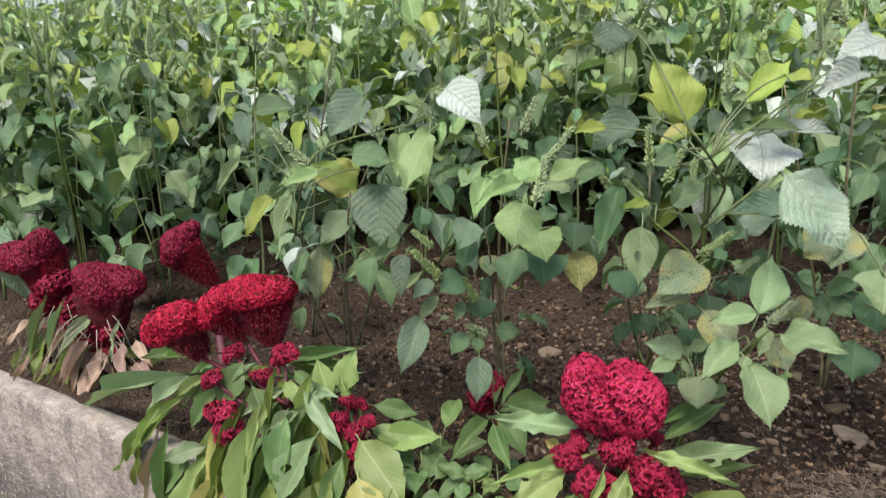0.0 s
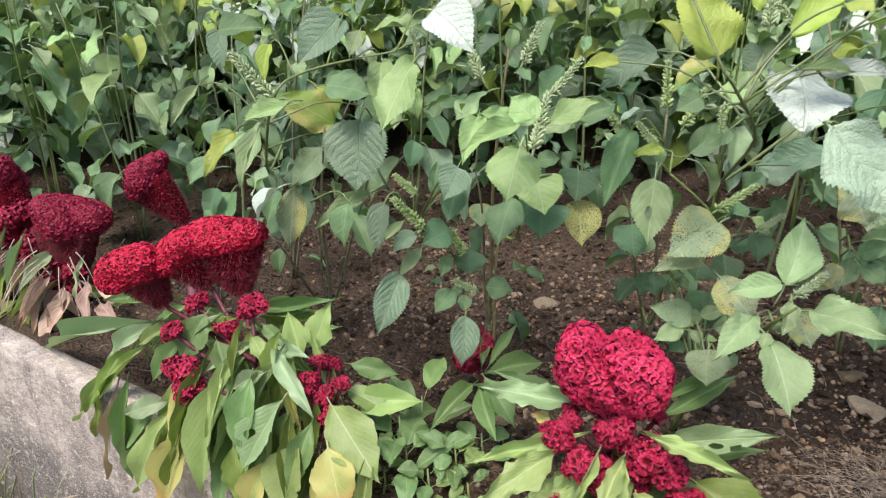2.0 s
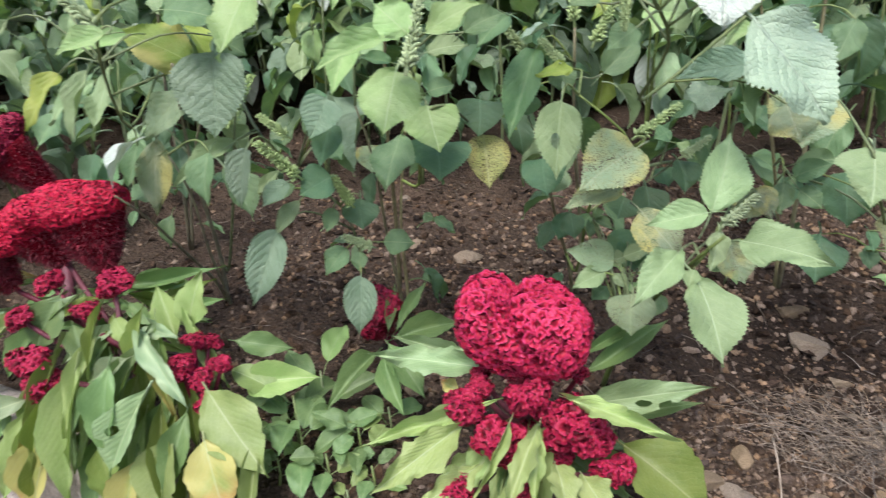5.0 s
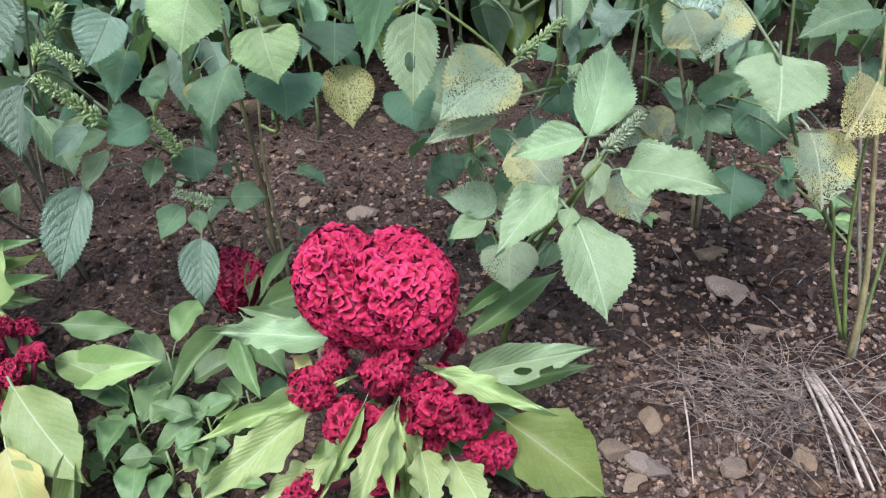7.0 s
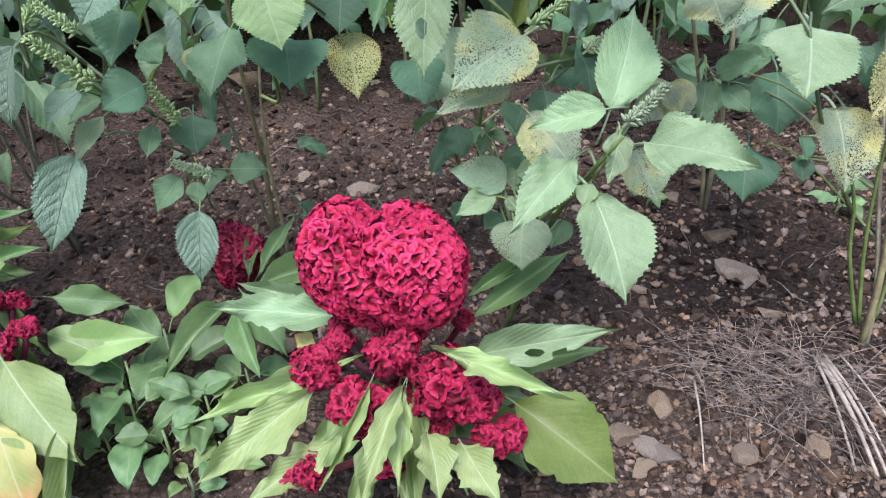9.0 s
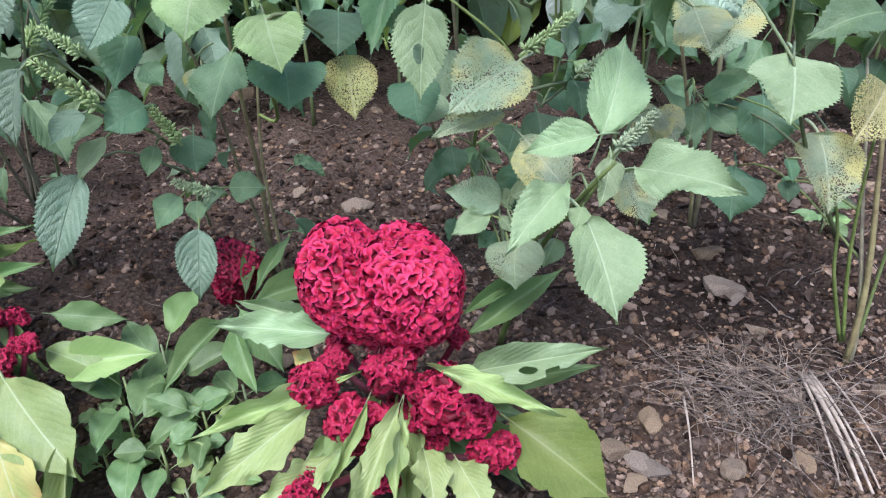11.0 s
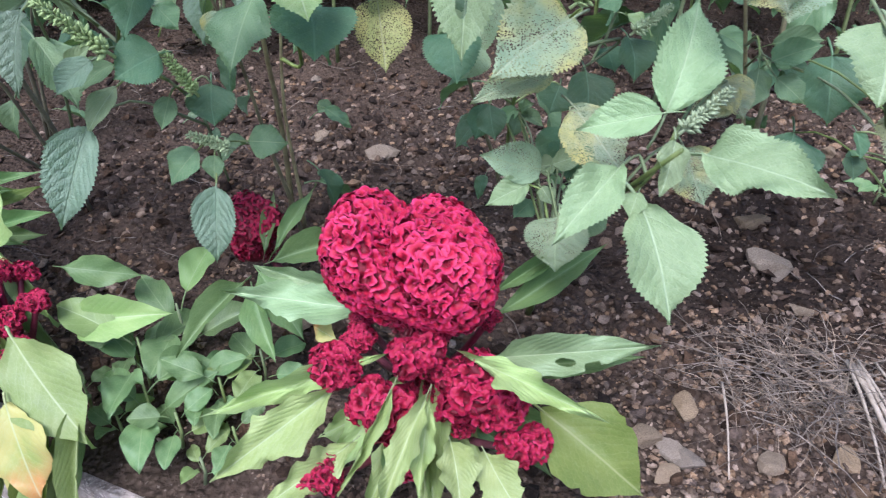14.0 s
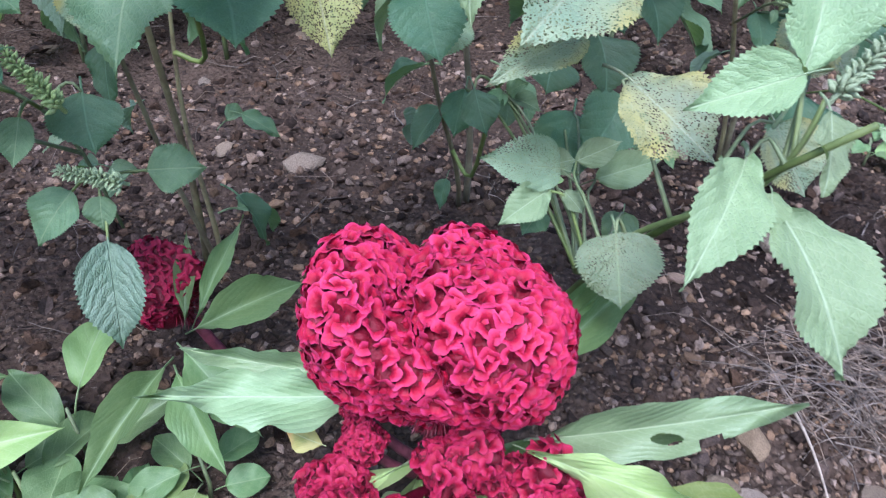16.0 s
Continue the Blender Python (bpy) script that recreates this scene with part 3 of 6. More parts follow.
def perilla(place, height, label, lean=(0.0, 0.0), stems=1, woody=True):
    """The stem or stems of a perilla; leaves are added to it."""
    place = Vector((place[0], place[1], earth_height(place[0], place[1]) - 0.01))
    plant = thing("perilla_plant", place, label, "perilla", "perilla in the bed")
    lines = []
    for k in range(stems):
        off = Vector((rng.uniform(-0.02, 0.02), rng.uniform(-0.02, 0.02), 0)) * (k > 0)
        side = Vector((lean[0], lean[1], 0)) + Vector((rng.uniform(-1, 1), rng.uniform(-1, 1), 0)) * (0.05 + 0.10 * (k > 0)) * height
        h = height * (1.0 if k == 0 else rng.uniform(0.65, 0.9))
        line = []
        for i in range(11):
            f = i / 10
            line.append(place + off + side * f ** 1.4 + Vector((0.006 * math.sin(7 * f + k), 0.006 * math.cos(5 * f + k), h * f)))
        radii = [(0.0062 if k == 0 else 0.0048) * (1 - 0.62 * i / 10) for i in range(11)]
        under(plant, "stem", tube_mesh("stem", [p - place for p in line], radii, WOODY if woody else STEM, 6), Matrix.Translation(place))
        lines += [a.lerp(b, t) for a, b in zip(line, line[1:]) for t in (0, 0.5)] + [line[-1]]
    stem_lines[plant.name] = lines
    return plant


def branch(plant, points):
    """A side branch through the given places, joined to the plant's nearest stem."""
    points = [Vector(p) for p in points]
    root = min(stem_lines[plant.name], key=lambda q: (q - points[0]).length)
    if (root - points[0]).length > 0.02:
        points.insert(0, root)
    fine = []
    for k in range(len(points) - 1):
        a, b = points[max(k - 1, 0)], points[min(k + 2, len(points) - 1)]
        for t in (0, 0.25, 0.5, 0.75):
            p, q = points[k], points[k + 1]
            fine.append(0.5 * (2 * p + (q - a) * t + (2 * a - 5 * p + 4 * q - b) * t * t + (3 * p - a - 3 * q + b) * t ** 3))
    fine.append(points[-1])
    radii = [0.0036 - 0.0017 * k / (len(fine) - 1) for k in range(len(fine))]
    under(plant, "branch", tube_mesh("branch", [p - plant.location for p in fine], radii, STEM, 6), Matrix.Translation(plant.location))
    stem_lines[plant.name] = stem_lines[plant.name] + fine[2:]


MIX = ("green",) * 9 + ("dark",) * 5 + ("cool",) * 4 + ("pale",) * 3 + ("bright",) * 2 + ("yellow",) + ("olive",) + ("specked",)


# light on the canopy top and shade below, put into the leaf colours
HIGH_LIT = ("green",) * 2 + ("bright",) * 5 + ("pale",) * 6 + ("cool",) + ("frost",) * 3 + ("white",) + ("yellow",) * 3
LOW_SHADED = ("green",) * 7 + ("dark",) * 5 + ("cool",) * 3 + ("specked",)


def leafy_nodes(height, start, r, density=1.0):
    """Places of leaves on a stem: pairs at each node, turned a quarter from one node to the next, with small ones in the axils."""
    z, turn, made = start, r.uniform(0, 6.28), []
    while z < height:
        f = z / height
        size = (0.096 + 0.082 * math.sin(math.pi * min(1, 0.25 + f * 0.75))) * r.uniform(0.5, 1.2)
        for side in (0, math.pi):
            if r.random() < 0.92 * density:
                made.append((z, turn + side + r.uniform(-0.4, 0.4), size * r.uniform(0.8, 1.1), r.uniform(0.05, 0.11)))
            if r.random() < 0.75 * density:
                made.append((z + 0.02, turn + side + r.uniform(-0.9, 0.9), size * r.uniform(0.4, 0.65), r.uniform(0.10, 0.20)))
        turn += math.pi / 2 + r.uniform(-0.25, 0.25)
        z += r.uniform(0.050, 0.078)
    return made


def node_pose(origin, z, turn, size, reach, r, lean=Vector((0, 0, 0))):
    out = Vector((math.cos(turn), math.sin(turn), 0))
    base = Vector(origin) + lean + Vector((0, 0, z + reach * 0.25)) + out * reach
    tip = base + (out * math.cos(0.5) + Vector((0, 0, r.uniform(-1.25, 0.2) if z < 0.6 else r.uniform(-1.05, 0.15)))).normalized() * size
    facing = Vector((0, 0, 1)) + out * 0.45 + Vector((r.uniform(-0.35, 0.35), r.uniform(-0.5, 0.2), 0))
    return along(base, tip, size * r.uniform(0.48, 0.66), facing, size), base


def dress(plant, height, start, r, density=1.0, keep=None, scale=1.0):
    """Leaves and spikes all up a stem."""
    line = stem_lines[plant.name][:21]
    foot = plant.location
    for z, turn, size, reach in leafy_nodes(height, start, r, density):
        axis = line[min(20, int(20 * z / height))] - foot
        pose_, base = node_pose(foot, z, turn, size * scale, reach, r, Vector((axis.x, axis.y, 0)))
        if keep and not keep(base):
            continue
        # leaf colour by height paints the light above and the shade below
        under(plant, "leaf", blade_data("leaf", r.choice(HIGH_LIT if z > 0.72 * height else LOW_SHADED if z < 0.45 * height else MIX), r.randrange(5)), pose_)
    top = line[-1]
    for k in range(r.randrange(3, 6)):
        a = r.uniform(0, 6.28)
        base = top + Vector((math.cos(a), math.sin(a), 0)) * 0.032 * k - Vector((0, 0, 0.035 * k))
        if not keep or keep(base):
            spike(plant, base, base + Vector((math.cos(a) * 0.02 * (k + 1), math.sin(a) * 0.02 * (k + 1), r.uniform(0.06, 0.11))))


shoot = perilla((0.50, 1.35), 0.50, "low perilla with broad pale leaves on a side shoot", (0.03, -0.36), 1, False)
holed = perilla((0.50, 1.68), 0.66, "perilla with holed, insect-eaten and yellowing leaves", (-0.06, -0.25), 2)
bright = perilla((0.07, 1.61), 0.80, "perilla with bright round leaves and a tall seed spike", (0.04, -0.22), 3)
droop = perilla((-0.37, 1.72), 0.66, "perilla with dark drooping leaves beside the crested flowers", (0.10, -0.40), 3)
back = perilla((-0.56, 2.01), 0.88, "perilla with pale and olive leaves behind the crested flowers", (0.15, -0.30), 2)
tall = perilla((0.98, 1.67), 1.00, "tall perilla with a drooping leaf painted pale by sky sheen, and yellow-green leaves", (-0.12, -0.22), 2, True)
open_end = perilla((1.055, 1.205), 0.56, "perilla with ragged yellowed leaves on green stems", (-0.05, 0.02), 2, True)
# their side branches
branch(droop, [(-0.216, 1.465, 0.622), (-0.139, 1.368, 0.551), (-0.053, 1.329, 0.481), (0.008, 1.347, 0.406), (0.030, 1.367, 0.279)])
branch(droop, [(-0.334, 1.672, 0.155), (-0.246, 1.517, 0.411), (-0.194, 1.389, 0.536), (-0.166, 1.386, 0.675)])
branch(bright, [(0.132, 1.518, 0.408), (0.136, 1.360, 0.570), (0.138, 1.311, 0.661), (0.145, 1.331, 0.733)])
branch(bright, [(0.136, 1.360, 0.570), (0.187, 1.323, 0.611), (0.260, 1.488, 0.514)])
branch(holed, [(0.469, 1.549, 0.194), (0.456, 1.407, 0.385), (0.456, 1.296, 0.488), (0.490, 1.275, 0.556), (0.403, 1.287, 0.633)])
branch(holed, [(0.460, 1.313, 0.483), (0.591, 1.370, 0.495), (0.544, 1.367, 0.454)])
branch(tall, [(0.522, 1.341, 0.612), (0.498, 1.148, 0.731), (0.423, 1.034, 0.819), (0.390, 0.996, 0.850)])
branch(back, [(-0.472, 1.596, 0.511), (-0.335, 1.243, 0.742), (-0.281, 1.296, 0.794), (-0.107, 1.262, 0.839)])
branch(open_end, [(1.037, 1.215, 0.098), (0.986, 1.205, 0.233), (0.959, 1.195, 0.334), (0.893, 1.180, 0.464)])
branch(open_end, [(1.043, 1.215, 0.098), (1.012, 1.210, 0.229), (0.990, 1.200, 0.357), (0.968, 1.180, 0.519)])
branch(open_end, [(1.068, 1.215, 0.107), (1.072, 1.220, 0.189), (1.073, 1.220, 0.354), (1.054, 1.220, 0.466)])
branch(open_end, [(0.968, 1.200, 0.304), (0.868, 1.160, 0.444), (0.795, 1.120, 0.580)])
branch(shoot, [(0.489, 1.220, 0.253), (0.503, 1.120, 0.362), (0.525, 1.050, 0.424), (0.545, 1.030, 0.469), (0.557, 1.030, 0.508)])
# perilla with a low side shoot of broad pale leaves
leaf(shoot, (0.551, 1.050, 0.518), (0.588, 1.118, 0.612), 0.063, "pale")
leaf(shoot, (0.544, 1.040, 0.523), (0.463, 1.046, 0.503), 0.041, "pale")
leaf(shoot, (0.577, 1.000, 0.498), (0.646, 0.896, 0.511), 0.062, "pale")
leaf(shoot, (0.554, 1.020, 0.504), (0.536, 0.985, 0.462), 0.031, "pale")
leaf(shoot, (0.508, 1.030, 0.470), (0.433, 0.963, 0.422), 0.048, "pale")
leaf(shoot, (0.530, 1.010, 0.437), (0.553, 0.935, 0.346), 0.083, "pale")
leaf(shoot, (0.528, 1.020, 0.447), (0.516, 1.000, 0.428), 0.023, "pale")
leaf(shoot, (0.668, 1.183, 0.503), (0.626, 1.161, 0.462), 0.057, "eaten")
leaf(shoot, (0.489, 1.170, 0.478), (0.535, 1.090, 0.430), 0.072, "eaten")
leaf(shoot, (0.617, 1.140, 0.438), (0.643, 1.110, 0.379), 0.060, "eaten")
leaf(shoot, (0.478, 1.130, 0.354), (0.472, 1.090, 0.301), 0.071, "specked")
leaf(shoot, (0.478, 1.260, 0.350), (0.395, 1.270, 0.368), 0.053, "specked")
leaf(shoot, (0.480, 1.290, 0.340), (0.507, 1.287, 0.345), 0.029, "pale")
leaf(shoot, (0.458, 1.240, 0.339), (0.400, 1.220, 0.318), 0.036, "pale")
leaf(shoot, (0.476, 1.240, 0.335), (0.490, 1.220, 0.318), 0.025, "pale")
leaf(shoot, (0.525, 1.270, 0.328), (0.589, 1.253, 0.353), 0.038, "pale")
leaf(shoot, (0.532, 1.380, 0.341), (0.536, 1.340, 0.289), 0.069, "dark")
leaf(shoot, (0.663, 1.180, 0.506), (0.683, 1.150, 0.470), 0.050, "eaten")
leaf(shoot, (0.490, 1.250, 0.363), (0.532, 1.240, 0.385), 0.028, "pale")
spike(shoot, (0.560, 1.030, 0.505), (0.606, 1.040, 0.545))
# perilla with holed and yellowing leaves
leaf(holed, (0.372, 1.260, 0.629), (0.360, 1.190, 0.519), 0.068, "holed")
leaf(holed, (0.486, 1.220, 0.562), (0.391, 1.165, 0.512), 0.094, "eaten")
leaf(holed, (0.466, 1.230, 0.495), (0.371, 1.180, 0.478), 0.046, "eaten")
leaf(holed, (0.360, 1.360, 0.506), (0.364, 1.310, 0.451), 0.073, "dark")
leaf(holed, (0.346, 1.423, 0.683), (0.297, 1.345, 0.542), 0.059, "green")
leaf(holed, (0.544, 1.348, 0.456), (0.545, 1.315, 0.396), 0.061, "dark")
leaf(holed, (0.603, 1.372, 0.497), (0.611, 1.341, 0.442), 0.055, "dark")
leaf(holed, (0.568, 1.316, 0.398), (0.516, 1.286, 0.344), 0.069, "dark")
leaf(holed, (0.416, 1.367, 0.401), (0.424, 1.341, 0.355), 0.041, "dark")
leaf(holed, (0.383, 1.412, 0.663), (0.406, 1.385, 0.612), 0.048, "green")
leaf(holed, (0.405, 1.362, 0.661), (0.340, 1.356, 0.651), 0.027, "yellow")
leaf(holed, (0.465, 1.404, 0.646), (0.534, 1.437, 0.706), 0.052, "green")
leaf(holed, (0.578, 1.354, 0.555), (0.548, 1.346, 0.542), 0.032, "green")
leaf(holed, (0.335, 1.400, 0.574), (0.328, 1.420, 0.611), 0.044, "green")
spike(holed, (0.515, 1.363, 0.537), (0.594, 1.375, 0.593))
spike(holed, (0.597, 1.347, 0.507), (0.646, 1.348, 0.544))
spike(holed, (0.391, 1.364, 0.665), (0.349, 1.377, 0.708))
# perilla with bright round leaves and a tall spike
leaf(bright, (0.120, 1.170, 0.694), (0.102, 1.117, 0.611), 0.091, "bright")
leaf(bright, (0.158, 1.330, 0.608), (0.179, 1.289, 0.538), 0.088, "bright")
leaf(bright, (0.257, 1.440, 0.528), (0.268, 1.397, 0.436), 0.078, "lace")
leaf(bright, (0.114, 1.300, 0.565), (0.091, 1.220, 0.491), 0.068, "green")
leaf(bright, (0.166, 1.390, 0.532), (0.176, 1.330, 0.473), 0.106, "dark")
leaf(bright, (0.251, 1.450, 0.592), (0.247, 1.400, 0.533), 0.083, "dark")
leaf(bright, (0.042, 1.267, 0.726), (0.022, 1.188, 0.656), 0.046, "bright")
leaf(bright, (0.116, 1.293, 0.719), (0.038, 1.251, 0.733), 0.032, "bright")
leaf(bright, (0.159, 1.331, 0.696), (0.228, 1.336, 0.706), 0.040, "pale")
leaf(bright, (0.100, 1.322, 0.681), (0.048, 1.327, 0.690), 0.023, "green")
leaf(bright, (0.293, 1.360, 0.748), (0.241, 1.334, 0.701), 0.045, "green")
leaf(bright, (0.161, 1.343, 0.630), (0.205, 1.348, 0.638), 0.036, "green")
leaf(bright, (0.051, 1.384, 0.526), (0.055, 1.359, 0.482), 0.050, "eaten")
leaf(bright, (0.142, 1.098, 0.753), (0.098, 1.109, 0.791), 0.056, "bright")
leaf(bright, (0.164, 1.100, 0.753), (0.241, 1.084, 0.793), 0.038, "bright")
leaf(bright, (0.110, 1.075, 0.751), (0.031, 1.009, 0.722), 0.032, "bright")
leaf(bright, (0.217, 1.177, 0.745), (0.275, 1.192, 0.769), 0.041, "green")
spike(bright, (0.139, 1.078, 0.703), (0.158, 1.114, 0.791))
spike(bright, (0.146, 1.337, 0.708), (0.121, 1.350, 0.732))
# perilla with dark drooping leaves beside the crested flowers
leaf(droop, (-0.096, 1.240, 0.422), (-0.132, 1.178, 0.311), 0.060, "cool")
leaf(droop, (-0.057, 1.260, 0.467), (-0.098, 1.235, 0.412), 0.027, "pale")
leaf(droop, (0.034, 1.285, 0.314), (0.031, 1.240, 0.218), 0.056, "cool")
leaf(droop, (-0.040, 1.307, 0.565), (-0.036, 1.341, 0.627), 0.027, "green")
leaf(droop, (0.035, 1.340, 0.441), (0.039, 1.310, 0.391), 0.062, "dark")
leaf(droop, (0.006, 1.320, 0.352), (-0.032, 1.300, 0.308), 0.043, "green")
leaf(droop, (0.072, 1.350, 0.352), (0.130, 1.340, 0.353), 0.049, "green")
leaf(droop, (-0.007, 1.290, 0.441), (-0.018, 1.270, 0.404), 0.027, "green")
leaf(droop, (-0.074, 1.308, 0.478), (-0.118, 1.291, 0.448), 0.032, "green")
leaf(droop, (-0.136, 1.300, 0.466), (-0.096, 1.322, 0.504), 0.019, "pale")
spike(droop, (-0.066, 1.278, 0.568), (-0.113, 1.279, 0.606))
spike(droop, (-0.046, 1.250, 0.506), (-0.104, 1.220, 0.575))
spike(droop, (0.058, 1.320, 0.353), (0.007, 1.300, 0.384))
spike(droop, (0.028, 1.300, 0.438), (-0.002, 1.290, 0.497))
leaf(droop, (-0.190, 1.330, 0.699), (-0.187, 1.276, 0.569), 0.123, "cool")
leaf(droop, (-0.171, 1.330, 0.552), (-0.277, 1.290, 0.484), 0.036, "pale")
leaf(droop, (-0.123, 1.220, 0.568), (-0.127, 1.170, 0.486), 0.042, "cool")
leaf(droop, (-0.373, 1.480, 0.516), (-0.379, 1.437, 0.373), 0.063, "eaten")
leaf(droop, (-0.283, 1.420, 0.619), (-0.352, 1.380, 0.541), 0.063, "specked")
leaf(droop, (-0.019, 1.343, 0.542), (0.009, 1.329, 0.516), 0.038, "green")
leaf(droop, (-0.005, 1.280, 0.501), (-0.055, 1.250, 0.478), 0.062, "dark")
leaf(droop, (0.010, 1.220, 0.604), (-0.001, 1.170, 0.552), 0.045, "dark")
leaf(droop, (0.015, 1.180, 0.653), (-0.005, 1.130, 0.605), 0.056, "cool")
leaf(droop, (-0.068, 1.230, 0.508), (-0.105, 1.200, 0.476), 0.034, "cool")
leaf(droop, (0.032, 1.310, 0.349), (0.029, 1.300, 0.316), 0.028, "green")
leaf(droop, (-0.204, 1.280, 0.545), (-0.207, 1.250, 0.462), 0.047, "green")
# perilla behind the crested flowers
leaf(back, (-0.473, 1.574, 0.641), (-0.492, 1.475, 0.515), 0.039, "pale")
leaf(back, (-0.507, 1.560, 0.616), (-0.586, 1.498, 0.541), 0.039, "pale")
leaf(back, (-0.427, 1.513, 0.494), (-0.441, 1.473, 0.422), 0.044, "green")
leaf(back, (-0.153, 1.369, 0.805), (-0.147, 1.283, 0.719), 0.050, "bright")
leaf(back, (-0.202, 1.390, 0.718), (-0.148, 1.374, 0.688), 0.058, "green")
leaf(back, (-0.270, 1.457, 0.661), (-0.393, 1.442, 0.724), 0.092, "olive")
leaf(back, (-0.341, 1.363, 0.724), (-0.424, 1.327, 0.695), 0.037, "bright")
leaf(back, (-0.630, 1.636, 0.539), (-0.680, 1.594, 0.465), 0.048, "green")
# pale leaf: the sky's sheen is in its colour
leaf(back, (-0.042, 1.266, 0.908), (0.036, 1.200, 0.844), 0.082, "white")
leaf(back, (-0.066, 1.186, 0.829), (-0.105, 1.084, 0.723), 0.066, "bright")
leaf(back, (-0.239, 1.384, 0.888), (-0.300, 1.299, 0.804), 0.084, "cool")
leaf(back, (-0.505, 1.442, 0.850), (-0.410, 1.453, 0.859), 0.053, "green")
leaf(back, (-0.245, 1.290, 0.770), (-0.157, 1.291, 0.754), 0.064, "green")
leaf(back, (-0.291, 1.182, 0.747), (-0.363, 1.166, 0.721), 0.032, "bright")
leaf(back, (-0.382, 1.291, 0.681), (-0.410, 1.247, 0.575), 0.033, "pale")
leaf(back, (-0.427, 1.285, 0.675), (-0.478, 1.248, 0.591), 0.038, "yellow")
leaf(back, (-0.502, 1.311, 0.757), (-0.550, 1.276, 0.681), 0.026, "pale")
leaf(back, (-0.367, 1.353, 0.836), (-0.373, 1.324, 0.763), 0.029, "yellow")
leaf(back, (-0.178, 1.288, 0.871), (-0.195, 1.267, 0.823), 0.029, "pale")
spike(back, (-0.317, 1.226, 0.745), (-0.399, 1.232, 0.827))
spike(back, (-0.071, 1.284, 0.839), (-0.088, 1.297, 0.876))
# tall perilla with a drooping leaf painted pale as sky sheen, and a broad one
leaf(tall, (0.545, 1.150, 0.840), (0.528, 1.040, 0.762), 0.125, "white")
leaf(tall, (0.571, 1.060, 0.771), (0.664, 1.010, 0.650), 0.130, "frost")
leaf(tall, (0.692, 1.319, 0.672), (0.549, 1.289, 0.653), 0.054, "cool")
leaf(tall, (0.738, 1.288, 0.614), (0.759, 1.258, 0.559), 0.091, "eaten")
leaf(tall, (0.543, 1.045, 0.942), (0.573, 0.997, 0.935), 0.036, "yellow")
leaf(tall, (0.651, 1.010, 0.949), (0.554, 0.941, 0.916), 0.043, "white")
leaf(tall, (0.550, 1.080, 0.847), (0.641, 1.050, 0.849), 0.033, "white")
leaf(tall, (0.507, 1.100, 0.895), (0.582, 1.120, 0.970), 0.047, "yellow")
leaf(tall, (0.507, 1.054, 0.852), (0.595, 1.060, 0.850), 0.019, "pale")
leaf(tall, (0.473, 1.107, 0.872), (0.441, 1.092, 0.842), 0.046, "cool")
leaf(tall, (0.382, 1.067, 0.791), (0.341, 1.075, 0.822), 0.040, "green")
leaf(tall, (0.371, 1.027, 0.811), (0.336, 1.016, 0.792), 0.035, "green")
leaf(tall, (0.428, 1.059, 0.761), (0.391, 1.046, 0.736), 0.036, "green")
leaf(tall, (0.350, 1.278, 0.853), (0.252, 1.243, 0.784), 0.068, "cool")
leaf(tall, (0.278, 1.219, 0.838), (0.215, 1.209, 0.827), 0.027, "yellow")
spike(tall, (0.463, 1.070, 0.902), (0.466, 1.094, 0.965))
spike(tall, (0.406, 1.028, 0.807), (0.402, 1.011, 0.766))
leaf(tall, (0.859, 1.356, 0.736), (0.814, 1.317, 0.666), 0.051, "green")
leaf(tall, (0.399, 1.080, 0.864), (0.335, 1.100, 0.968), 0.092, "yellow")
leaf(tall, (0.729, 1.100, 1.000), (0.622, 1.050, 0.966), 0.070, "white")
leaf(tall, (0.279, 1.200, 1.040), (0.266, 1.170, 0.972), 0.065, "cool")
spike(tall, (0.562, 1.141, 0.942), (0.543, 1.156, 0.983))
# perilla at the open end of the row
leaf(open_end, (0.803, 1.135, 0.582), (0.782, 1.075, 0.515), 0.108, "pale")
leaf(open_end, (0.890, 1.180, 0.465), (0.889, 1.118, 0.377), 0.103, "eaten")
leaf(open_end, (0.967, 1.180, 0.528), (0.903, 1.130, 0.466), 0.079, "lace")
leaf(open_end, (0.981, 1.500, 0.430), (0.983, 1.460, 0.326), 0.109, "dark")
leaf(open_end, (0.957, 1.500, 0.297), (0.938, 1.450, 0.206), 0.104, "dark")
# low foliage under the spotted leaves
leaf(shoot, (0.460, 1.400, 0.380), (0.416, 1.375, 0.358), 0.022, "green")
leaf(shoot, (0.465, 1.400, 0.380), (0.481, 1.375, 0.400), 0.022, "green")
leaf(shoot, (0.469, 1.400, 0.373), (0.500, 1.375, 0.362), 0.022, "green")
leaf(shoot, (0.463, 1.390, 0.374), (0.453, 1.365, 0.350), 0.024, "dark")
leaf(shoot, (0.541, 1.380, 0.356), (0.514, 1.355, 0.291), 0.080, "dark")
leaf(holed, (0.527, 1.420, 0.410), (0.510, 1.395, 0.375), 0.066, "dark")
leaf(holed, (0.589, 1.420, 0.468), (0.599, 1.395, 0.438), 0.049, "dark")
leaf(holed, (0.388, 1.400, 0.479), (0.364, 1.375, 0.432), 0.072, "specked")
leaf(shoot, (0.479, 1.300, 0.280), (0.448, 1.275, 0.265), 0.034, "green")
leaf(shoot, (0.569, 1.280, 0.274), (0.546, 1.255, 0.239), 0.042, "green")
leaf(tall, (0.793, 1.360, 0.458), (0.782, 1.335, 0.406), 0.045, "green")
leaf(tall, (0.823, 1.360, 0.443), (0.859, 1.335, 0.415), 0.042, "green")
leaf(tall, (0.811, 1.360, 0.468), (0.862, 1.335, 0.499), 0.040, "green")
